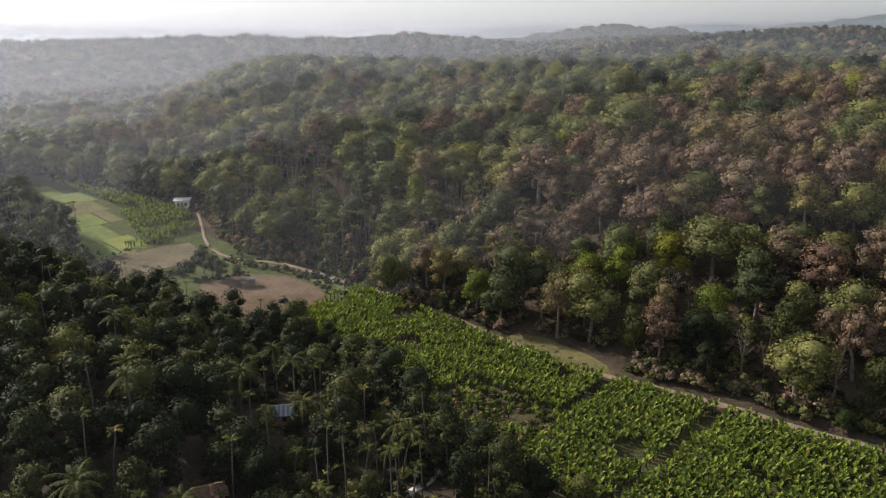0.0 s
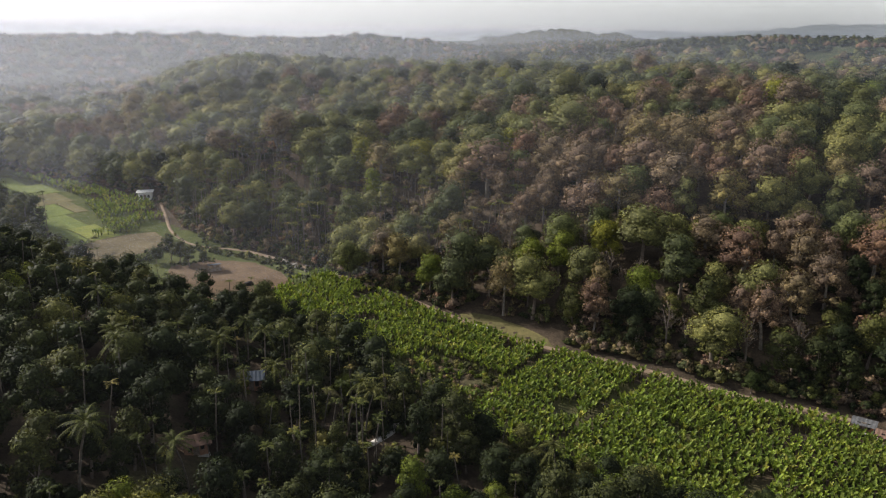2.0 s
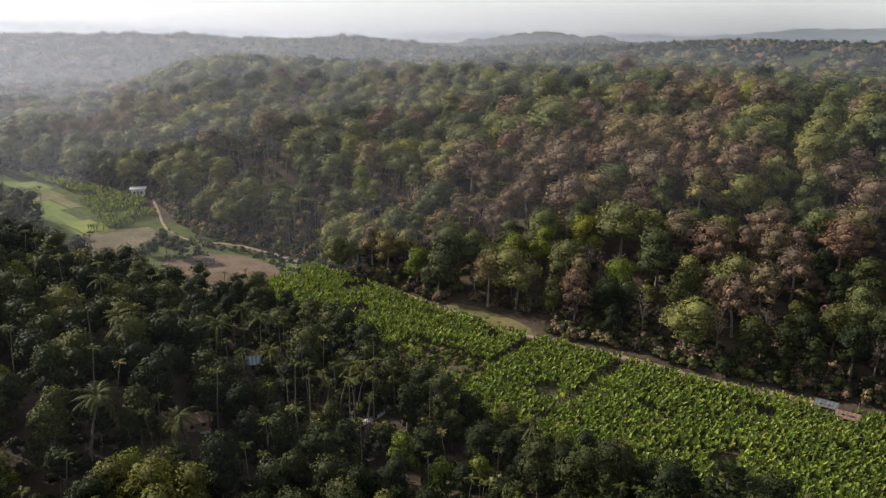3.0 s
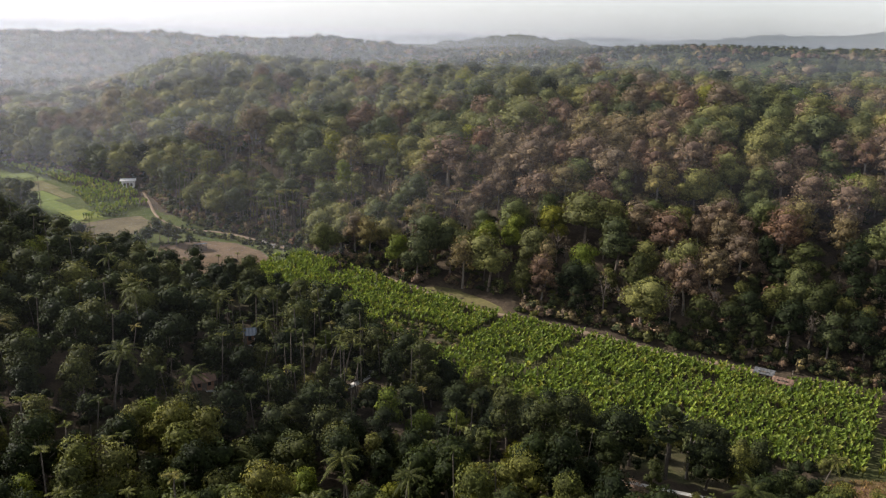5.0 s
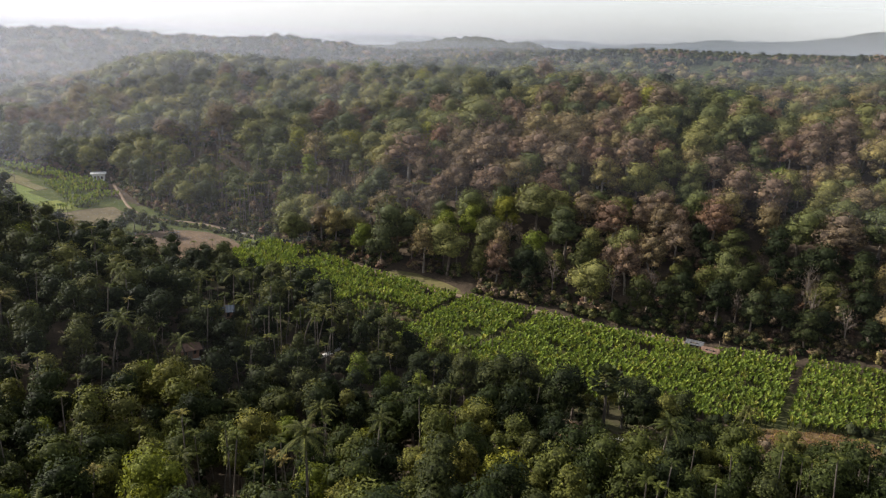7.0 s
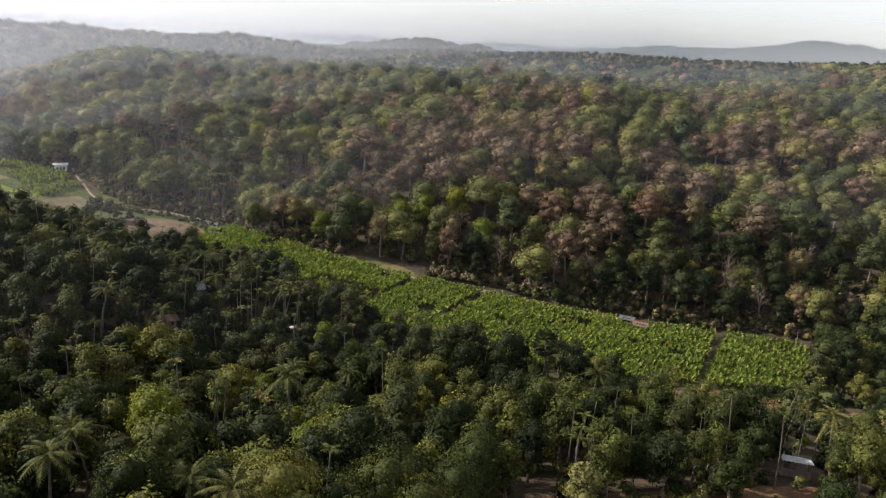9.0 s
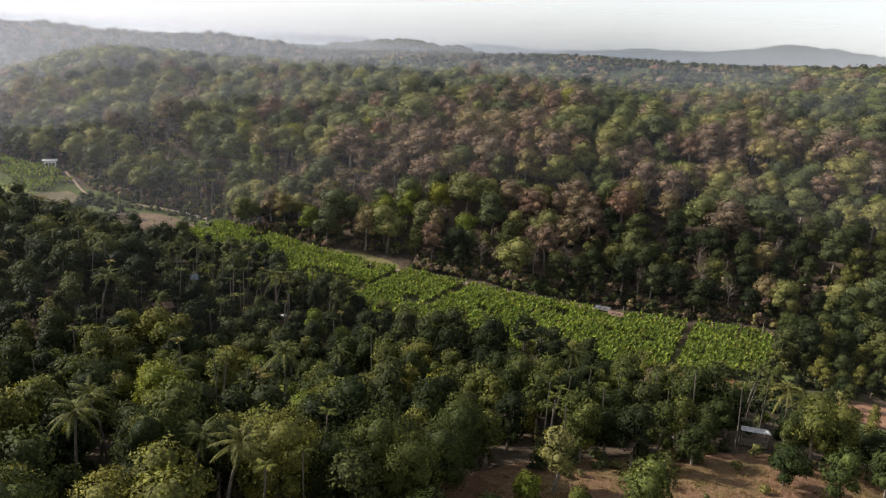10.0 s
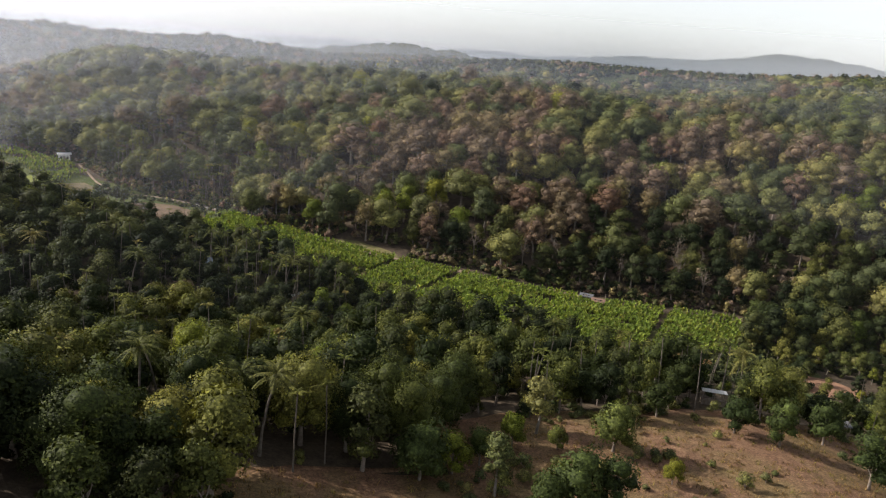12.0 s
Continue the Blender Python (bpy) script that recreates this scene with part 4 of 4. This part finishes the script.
# plantation on the near side
for _ in range(26000):
    x, y = rng.uniform(-190, 170), rng.uniform(-45, 260)
    s, d = sd(x, y)
    # trees also go on the unseen rise that shades the slope
    if not in_view(x, y) and bell(x, y, -108, 118, 32, 42) < 0.3 or open_ground(x, y) or kept_free(x, y):
        continue
    if d > (field_low(s) - 0.8 if s < 130 else (92 - 8 * smooth((s - 130) / 60) if s < 200 else float(np.interp(s, (200, 208, 222, 272, 300), (84, 95, 95, 106, 112))))) and s > -42:
        continue
    if s <= -42 and d > road_d(s) + 4:
        continue
    mixn = noise.noise((x / 26, y / 26, 2.0))
    roll = rng.uniform()
    kind = "areca" if roll < 0.10 + 0.5 * mixn - 0.04 * smooth((30 - y) / 30) + 0.3 * bell(x, y, -15, 98, 30, 30) else ("coco" if roll > (0.987 if y > 62 else 0.955) else "dark")
    gap = {"areca": 2.2, "coco": 6.0, "dark": rng.uniform(2.8, 5.0)}[kind]
    if spread.free(x, y, gap):
        spread.take(x, y, gap)
        plan_left.append((math.hypot(x, y - 40), kind, x, y))
plan_left.sort()
count = {"areca": 0, "coco": 0, "dark": 120, "knoll": 0, "lime": 0}
bulk = Bulk(FOREST_MATS)
for near, kind, x, y in plan_left:
    size = rng.uniform(0.6, 0.95) if kind == "dark" else rng.uniform(0.75, 1.0)
    s, d = sd(x, y)
    low = 1 - (0.64 - 0.34 * smooth((64 - x) / 10)) * (1 - smooth((field_low(s) - d) / 55)) * (1 - smooth((s - 40) / 25))
    if s > -42:
        size *= low
    size *= 1 - 0.26 * smooth((d - 48) / 36) * smooth((s - 85) / 25) * (1 - smooth((s - 195) / 15))
    if kind == "dark" and y < 16 and x < 6:
        size *= 1.25
    if kind == "dark" and s < -40 and d > 92 and rng.uniform() < 0.8:
        kind = "knoll"
    if 30 < x < 52 and 40 < y < 60:
        size *= 0.5
    young = x > 76 and 6 < y < 64
    if young:
        size *= 0.6
        if rng.uniform() < 0.25:
            continue
    if low < 0.6 and kind == "areca":
        kind = "dark"
    # lighter leaf colour on the knoll stands in for the sun on it
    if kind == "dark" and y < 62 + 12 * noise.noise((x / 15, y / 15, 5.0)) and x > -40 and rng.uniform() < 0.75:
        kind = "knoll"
    if kind in ("dark", "knoll") and rng.uniform() < (0.2 if young else 0.07):
        kind, size = "lime", size * 0.75
    count[kind] += 1
    if count[kind] <= 290:
        plant(kind, int(rng.integers(9)), x, y, size)
    else:
        place, turn, k = (x, y, ground_z(x, y)), rng.uniform(0, 6.28), int(rng.integers(3))
        if kind == "areca":
            bulk.add(P_ARECA[k][0], 6, place, turn, size, 0)
            bulk.add(P_ARECA[k][1], 8, place, turn, size, rng.uniform())
        else:
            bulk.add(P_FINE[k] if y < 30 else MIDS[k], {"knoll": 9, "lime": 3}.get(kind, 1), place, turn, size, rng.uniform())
for near, kind, x, y in plan_left:
    for _ in range(3 if field_low(sd(x, y)[0]) - sd(x, y)[1] < 40 else 1):
        ux, uy = x + rng.normal() * 2.6, y + rng.normal() * 2.6
        if not open_ground(ux, uy) and not kept_free(ux, uy):
            bulk.add(UNDER[int(rng.integers(3))], int(rng.choice([0, 1, 1, 1])), (ux, uy, ground_z(ux, uy) - 0.2), rng.uniform(0, 6.28), rng.uniform(0.5, 1.1), rng.uniform())
bulk.done("plantation_growth", "dense dark plantation of trees and palms", "forest")

# banana fields
plan_banana, rough_patch = [], []
for i in range(-36, 118):
    for j in range(0, 56):
        s, d = i * 1.14 + rng.uniform(-0.35, 0.35), 88 + j * 1.14 + rng.uniform(-0.35, 0.35)
        top = float(np.interp(s, (-42, -20, 0, 18, 32, 45, 60, 75, 131), (149, 145.5, 139.4, 135.0, 132.0, 130.5, 127.6, 125.8, 127)))
        if not field_low(s) < d < top or s > 131 + 0.3 * (d - 110) or s < -40:
            continue
        if abs(s - 44 + 0.03 * (d - 113)) < 0.85 or abs(s + 19) < 0.85 or abs(s - 63.5) < 0.9 and d > 108:
            continue
        if noise.noise((s / 9, d / 9, 6.0)) > 0.5:
            continue
        if 62 < s < 84 and d < 109 and noise.noise((s / 5, d / 5, 2.0)) > -0.25:
            rough_patch.append(xy(s, d))
            continue
        x, y = xy(s, d)
        if math.hypot(x - 85, y - 109) < 3.2 or math.hypot(x - 86.8, y - 104.5) < 2.8:
            continue
        plan_banana.append((abs(s - 10), x, y))
for i in range(0, 78):
    for j in range(0, 39):
        s, d = 196 + i * 1.6 + rng.uniform(-0.5, 0.5), 104 + j * 1.6 + rng.uniform(-0.5, 0.5)
        low, high = (110 + (s - 205) * 0.33, 124 + (s - 196) * 0.55) if s < 249 else (124.5 - 0.12 * max(0, s - 260), 134 - 0.2 * (s - 249))
        if 203 < s < 284 and low < d < min(high, road_d(s) - 1) and noise.noise((s / 9, d / 9, 8.0)) < 0.3 or (198.5 < s < 203 and 99 < d < 117):
            plan_banana.append((400, *xy(s, d)))
plan_banana.sort()
bulk = Bulk(FOREST_MATS)
P_BANANA = [(packed(m[0]), packed(m[1])) for m in BANANAS]
for i, (near, x, y) in enumerate(plan_banana):
    size = rng.uniform(0.8, 1.02) + 0.22 * noise.noise((x / 7, y / 7, 3.0))
    if i < 290:
        plant("banana", i, x, y, size)
    else:
        place, turn, k = (x, y, ground_z(x, y)), rng.uniform(0, 6.28), int(rng.integers(3))
        bulk.add(P_BANANA[k][0], 4, place, turn, size, 0)
        bulk.add(P_BANANA[k][1], 7, place, turn, size, rng.uniform())
bulk.done("banana_crop", "field of close-set green banana plants", "banana field")

# low growth on the banks of the valley plots
bulk = Bulk(FOREST_MATS)
for x, y in rough_patch:
    if rng.uniform() < 0.75:
        bulk.add(UNDER[int(rng.integers(3))], int(rng.choice([0, 0, 3, 7, 9, 9, 2])), (x, y, ground_z(x, y) - 0.2), rng.uniform(0, 6.28), rng.uniform(0.25, 0.5), rng.uniform())
for s0, d0, s1, d1, n in ((133, 121, 154, 123, 34), (154, 123, 176, 116, 40), (165, 104, 161, 115, 20), (170, 92, 178, 112, 46), (178, 112, 188, 119, 26), (131, 100, 131, 118, 24), (196, 86, 200, 118, 14), (201, 116, 226, 140, 30), (96, 127.6, 118, 128.2, 40), (118, 128.2, 146, 126.6, 60), (100, 131.5, 146, 130, 50), (146, 126.6, 172, 118.5, 46), (160, 128, 176, 121.5, 30)):
    for _ in range(n):
        t = rng.uniform()
        x, y = xy(s0 + (s1 - s0) * t + rng.normal() * 1.0, d0 + (d1 - d0) * t + rng.normal() * 1.0)
        bulk.add(UNDER[int(rng.integers(3))], int(rng.choice([0, 1, 1, 9])), (x, y, ground_z(x, y) - 0.2), rng.uniform(0, 6.28), rng.uniform(0.2, 0.5), rng.uniform())
bulk.done("bank_growth", "low green weeds on the banks between valley plots", "weeds")

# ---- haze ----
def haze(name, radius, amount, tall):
    """A curved upright sheet added to imitate hazy air: mostly clear, a little of it scatters the daylight."""
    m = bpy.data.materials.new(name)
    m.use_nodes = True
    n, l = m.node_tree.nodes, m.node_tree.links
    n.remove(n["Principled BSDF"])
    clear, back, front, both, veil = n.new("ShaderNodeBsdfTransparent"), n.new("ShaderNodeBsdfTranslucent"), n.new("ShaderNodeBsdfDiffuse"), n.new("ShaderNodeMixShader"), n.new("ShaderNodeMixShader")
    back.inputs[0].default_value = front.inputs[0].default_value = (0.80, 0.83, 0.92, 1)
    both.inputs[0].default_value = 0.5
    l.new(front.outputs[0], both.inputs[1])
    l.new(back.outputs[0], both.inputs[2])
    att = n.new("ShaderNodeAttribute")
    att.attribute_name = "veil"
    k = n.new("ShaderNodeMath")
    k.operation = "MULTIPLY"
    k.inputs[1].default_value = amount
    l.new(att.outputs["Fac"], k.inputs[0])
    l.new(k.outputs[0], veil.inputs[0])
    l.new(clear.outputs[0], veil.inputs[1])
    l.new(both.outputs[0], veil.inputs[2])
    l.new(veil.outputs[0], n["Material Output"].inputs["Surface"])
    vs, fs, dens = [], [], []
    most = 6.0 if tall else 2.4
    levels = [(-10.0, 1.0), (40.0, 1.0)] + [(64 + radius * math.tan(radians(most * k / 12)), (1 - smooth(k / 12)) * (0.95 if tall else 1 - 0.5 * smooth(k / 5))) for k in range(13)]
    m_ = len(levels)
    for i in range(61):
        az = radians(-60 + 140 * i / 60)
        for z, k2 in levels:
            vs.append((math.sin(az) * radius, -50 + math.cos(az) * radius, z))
            # sheet thickens to the left, for the brighter haze on the sun's side
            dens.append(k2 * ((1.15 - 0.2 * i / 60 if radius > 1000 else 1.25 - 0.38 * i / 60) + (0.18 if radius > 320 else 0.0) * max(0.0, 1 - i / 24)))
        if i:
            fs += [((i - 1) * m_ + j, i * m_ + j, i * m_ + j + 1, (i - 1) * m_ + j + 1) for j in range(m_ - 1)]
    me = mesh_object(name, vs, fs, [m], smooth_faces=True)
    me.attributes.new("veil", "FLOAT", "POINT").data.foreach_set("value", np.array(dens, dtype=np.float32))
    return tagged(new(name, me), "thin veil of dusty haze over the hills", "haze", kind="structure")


# nested sheets, each paling what lies behind it in place of real haze
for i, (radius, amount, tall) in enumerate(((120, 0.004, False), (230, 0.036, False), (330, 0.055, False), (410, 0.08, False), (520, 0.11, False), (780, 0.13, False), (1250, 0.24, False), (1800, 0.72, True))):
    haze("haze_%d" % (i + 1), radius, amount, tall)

# ---- buildings and small things ----
def box(lo, hi):
    (a, b, c), (d, e, f) = lo, hi
    return ([(a, b, c), (d, b, c), (d, e, c), (a, e, c), (a, b, f), (d, b, f), (d, e, f), (a, e, f)],
            [(0, 3, 2, 1), (4, 5, 6, 7), (0, 1, 5, 4), (1, 2, 6, 5), (2, 3, 7, 6), (3, 0, 4, 7)])


def part(name, data, mat, parent, label=""):
    ob = new(name, mesh_object(name, data[0], data[1], [mat]))
    ob.parent = parent
    return tagged(ob, label)


def sheet(x0, x1, y0, z0, y1, z1, thick=0.05, waves=0):
    """A sloping roof sheet from the edge (y0, z0) to the edge (y1, z1), corrugated along x."""
    n = max(1, waves * 2)
    vs, fs = [], []
    for i in range(n + 1):
        x, h = x0 + (x1 - x0) * i / n, (0.05 if i % 2 else 0.0)
        vs += [(x, y0, z0 + h), (x, y1, z1 + h), (x, y1, z1 + h - thick), (x, y0, z0 + h - thick)]
        if i:
            o = 4 * i
            fs += [tuple(o + k for k in q) for q in ((-4, 0, 1, -3), (-3, 1, 2, -2), (-2, 2, 3, -1), (-1, 3, 0, -4))]
    fs += [(3, 2, 1, 0), (4 * n, 4 * n + 1, 4 * n + 2, 4 * n + 3)]
    return vs, fs


def house(name, label, x, y, turn, lx, ly, h, rise, wall_mat, roof_mat, pitched=True, opening=True):
    """A small house: four thick walls with a doorway and windows set in, and an overhanging roof."""
    z = min(ground_z(x + a, y + b) for a in (-lx / 2, 0, lx / 2) for b in (-ly / 2, 0, ly / 2))
    ob = tagged(new(name), label, "house")
    ob.matrix_basis = pose(x, y, z, 0, 0, turn)
    a, b, t = lx / 2, ly / 2, 0.2
    part("plinth", box((-a - 0.25, -b - 0.25, -1.0), (a + 0.25, b + 0.25, 0.3)), CEMENT, ob)
    if opening:
        door0, door1 = -0.45, 0.45
        for lo, hi in (((-a, -b, 0.3), (-a * 0.7, -b + t, h)), ((-a * 0.35, -b, 0.3), (door0, -b + t, h)), ((door1, -b, 0.3), (a * 0.35, -b + t, h)), ((a * 0.7, -b, 0.3), (a, -b + t, h)),
                       ((door0, -b, 2.3), (door1, -b + t, h)), ((-a * 0.7, -b, 0.3), (-a * 0.35, -b + t, 1.2)), ((-a * 0.7, -b, 2.2), (-a * 0.35, -b + t, h)), ((a * 0.35, -b, 0.3), (a * 0.7, -b + t, 1.2)), ((a * 0.35, -b, 2.2), (a * 0.7, -b + t, h))):
            if hi[2] > lo[2] and hi[0] > lo[0]:
                part("wall", box(lo, hi), wall_mat, ob)
        part("door", box((door0, -b + 0.08, 0.3), (door1, -b + 0.14, 2.3)), WOOD, ob, "weathered grey wooden door")
        for sg in (-1, 1):
            w0, w1 = sorted((sg * a * 0.35, sg * a * 0.7))
            # near-black panel fills the opening in place of an unlit room
            win = part("window", box((w0, -b + 0.1, 1.2), (w1, -b + 0.13, 2.2)), DARKHOLE, ob, "dark window with a wooden frame")
            part("sill", box((w0 - 0.05, -b - 0.06, 1.14), (w1 + 0.05, -b + 0.08, 1.2)), WOOD, win)
    else:
        part("wall", box((-a, -b, 0.3), (a, -b + t, h)), wall_mat, ob)
    part("wall", box((-a, b - t, 0.3), (a, b, h)), wall_mat, ob)
    part("wall", box((-a, -b + t, 0.3), (-a + t, b - t, h)), wall_mat, ob)
    part("wall", box((a - t, -b + t, 0.3), (a, b - t, h)), wall_mat, ob)
    o = 0.55
    if pitched:
        part("roof", sheet(-a - o, a + o, -b - o, h - 0.12, 0, h + rise, 0.08, int(lx * 2)), roof_mat, ob)
        part("roof", sheet(-a - o, a + o, b + o, h - 0.12, 0, h + rise, 0.08, int(lx * 2)), roof_mat, ob)
        for sg in (-1, 1):
            gx_ = sg * (a - 0.1)
            part("gable", ([(gx_ - 0.1, -b, h), (gx_ - 0.1, b, h), (gx_ - 0.1, 0, h + rise - 0.12), (gx_ + 0.1, -b, h), (gx_ + 0.1, b, h), (gx_ + 0.1, 0, h + rise - 0.12)],
                           [(0, 2, 1), (3, 4, 5), (0, 1, 4, 3), (1, 2, 5, 4), (2, 0, 3, 5)]), wall_mat, ob)
    else:
        part("roof", sheet(-a - o, a + o, -b - o, h + 0.05, b + o, h + rise, 0.12, 0), roof_mat, ob)
    return ob


def open_shed(name, label, x, y, turn, lx, ly, h, drop, roof_mat):
    """A roof sheet on posts with a low back wall of boards."""
    ob = tagged(new(name), label, "shed")
    ob.matrix_basis = pose(x, y, ground_z(x, y), 0, 0, turn)
    for px in (-lx / 2 + 0.2, 0, lx / 2 - 0.2):
        for py, ph in ((-ly / 2 + 0.2, h - drop), (ly / 2 - 0.2, h)):
            part("post", tube([(px, py, -0.8), (px, py, ph)], [0.08, 0.07], 6), WOOD, ob)
    part("roof", sheet(-lx / 2, lx / 2, -ly / 2 - 0.3, h - drop, ly / 2 + 0.3, h + 0.05, 0.05, int(lx * 2)), roof_mat, ob)
    part("back_wall", box((-lx / 2 + 0.2, ly / 2 - 0.2, -0.5), (lx / 2 - 0.2, ly / 2 - 0.12, h * 0.5)), WOOD, ob)
    return ob


house("farmhouse", "small white-walled farmhouse with a flat pale roof at the valley edge", -86, 252, 12, 4.4, 3.4, 3.1, 0.15, WHITE, WHITE, False)
house("plantation_house", "small house with a pale blue sheet roof among dark trees", -27, 116, 10, 3.8, 3.4, 2.6, 0.8, LATERITE, BLUETARP)
house("field_hut", "low hut with a grey tin roof beside the plantain field", 85, 109, -38, 3.2, 2.6, 1.9, 0.5, LATERITE, TIN)
house("tiled_hut", "low hut with a reddish clay-tiled roof in the plantain field", 86.8, 104.5, -38, 3.2, 2.4, 1.7, 0.7, LATERITE, CLAYTILE)
house("tiled_house", "small house with a reddish clay-tiled roof under trees", 135, 91, -30, 5.5, 4.5, 2.7, 1.2, WHITE, CLAYTILE)
house("brown_hut", "small hut with a faded brown tiled roof among palms", -31, 91, 25, 3.4, 2.8, 2.3, 0.8, LATERITE, CLAYTILE)
house("flat_house", "grey concrete house with a flat roof below tall trees", -43.5, -33, 20, 7, 6, 3.0, 0.1, STONE, STONE, False)
open_shed("tin_shed", "long open shed with a pale tin roof under trees", 65, 15.5, 152, 4.4, 2.2, 2.8, 0.4, WHITETIN)
open_shed("small_shed", "small open shed with a grey tin roof behind shrubs", 91.5, 11.5, -20, 2.4, 1.6, 2.0, 0.3, TIN)
open_shed("tarp_shelter", "small field shelter roofed with a blue sheet", -48, 183, 205, 3.4, 2.0, 1.9, 0.4, BLUETARP)


def heap(name, label, x, y, size, mat, category, seed):
    g = np.random.default_rng(seed)
    bm = bmesh.new()
    bmesh.ops.create_icosphere(bm, subdivisions=3, radius=1)
    for v in bm.verts:
        v.co *= 1 + 0.22 * noise.noise(v.co * 1.7 + Vector((seed, 0, 0)))
        v.co = Vector((v.co.x * size[0], v.co.y * size[1], v.co.z * size[2]))
    me = bpy.data.meshes.new(name)
    bm.to_mesh(me)
    bm.free()
    me.materials.append(mat)
    ob = tagged(new(name, me), label, category)
    ob.matrix_basis = pose(x, y, ground_z(x, y) + size[2] * 0.45, 0, 0, g.uniform(0, 180))
    return ob


heap("straw_heap", "dark heap of straw on the bare ploughed plot", -37.5, 173, (1.3, 0.9, 0.7), DARKHOLE, "heap", 3)
log = tagged(new("log", mesh_object("log", *tube([(-1.9, 0, 0.1), (-0.6, 0.12, 0.16), (0.8, 0, 0.12), (1.9, 0.25, 0.2)], [0.34, 0.32, 0.28, 0.2], 9), [WHITE])), "pale bleached log lying beside the dirt road", "log")
log.matrix_basis = pose(18.9, 150.6, ground_z(18.9, 150.6) + 0.25, 0, 0, -38)
for i in range(26):
    t = i / 25
    x, y = -31 + 17 * t + rng.normal() * 0.7, 193 - 15 * t + rng.normal() * 0.7
    k = rng.uniform(0.25, 0.65)
    tagged(heap("stone", "pale weathered boulder on the stream bank", x, y, (k * 1.3, k, k * 0.55), STONE, "boulder", 20 + i), group="stream boulders")
for x, y, h in ((96.4, 101.5, 3.6), (90, 106.5, 3.2), (109, 92.5, 3.4), (60, 120, 2.8), (121, 87, 5.5)):
    pole = tagged(new("pole", mesh_object("pole", *tube([(0, 0, -0.6), (0.03, 0, h * 0.5), (0, 0.05, h)], [0.1, 0.09, 0.07], 7), [WOOD])), "weathered wooden pole at the edge of the plantain field", "pole", "field poles")
    pole.matrix_basis = pose(x, y, ground_z(x, y))
for i in range(60):
    x, y = rng.uniform(10, 88), rng.uniform(-26, 9)
    if spread.free(x, y, 3.0):
        plant("shrub", i, x, y, rng.uniform(0.25, 0.6))

# shrubs along the edges of the open ground
for x0, x1, y0, y1, n in ((4, 22, -16, 0, 26), (24, 62, 8, 12.5, 26), (35.5, 42, -8.6, -7, 8), (20, 30, -12, -8, 6), (62, 90, 3, 8, 12)):
    for i in range(n):
        plant("shrub", i, rng.uniform(x0, x1), rng.uniform(y0, y1), rng.uniform(0.35, 0.85))

# dry grass on the open ground
def tuft(seed):
    g = np.random.default_rng(seed)
    vs, fs = [], []
    for k in range(9):
        a, ln, w_ = g.uniform(0, 6.28), g.uniform(0.25, 0.6), 0.05
        x, y = g.normal(size=2) * 0.15
        o = len(vs)
        vs += [(x - w_ * math.sin(a), y + w_ * math.cos(a), -0.05), (x + w_ * math.sin(a), y - w_ * math.cos(a), -0.05), (x + math.cos(a) * ln * 0.5, y + math.sin(a) * ln * 0.5, ln)]
        fs.append((o, o + 1, o + 2))
    return packed((vs, fs))


STRAW = foliage("dry_grass", [(0.0, (0.17, 0.12, 0.06)), (0.6, (0.25, 0.18, 0.09)), (1.0, (0.16, 0.16, 0.05))], 0.3, 0.8)
tufts, bulk = [tuft(200 + i) for i in range(4)], Bulk([STRAW])
for _ in range(5200):
    x, y = rng.uniform(-22, 105), rng.uniform(-36, 14)
    if open_ground(x, y) and noise.noise((x / 6, y / 6, 12.0)) > -0.25:
        bulk.add(tufts[int(rng.integers(4))], 0, (x, y, ground_z(x, y)), rng.uniform(0, 6.28), rng.uniform(0.6, 1.5), rng.uniform())
for _ in range(900):
    x, y = rng.uniform(72, 98), rng.uniform(48, 68)
    if kept_free(x, y):
        bulk.add(tufts[int(rng.integers(4))], 0, (x, y, ground_z(x, y)), rng.uniform(0, 6.28), rng.uniform(0.8, 1.9), rng.uniform())
bulk.done("dry_grass", "sparse dry grass tufts on bare brown ground", "grass")
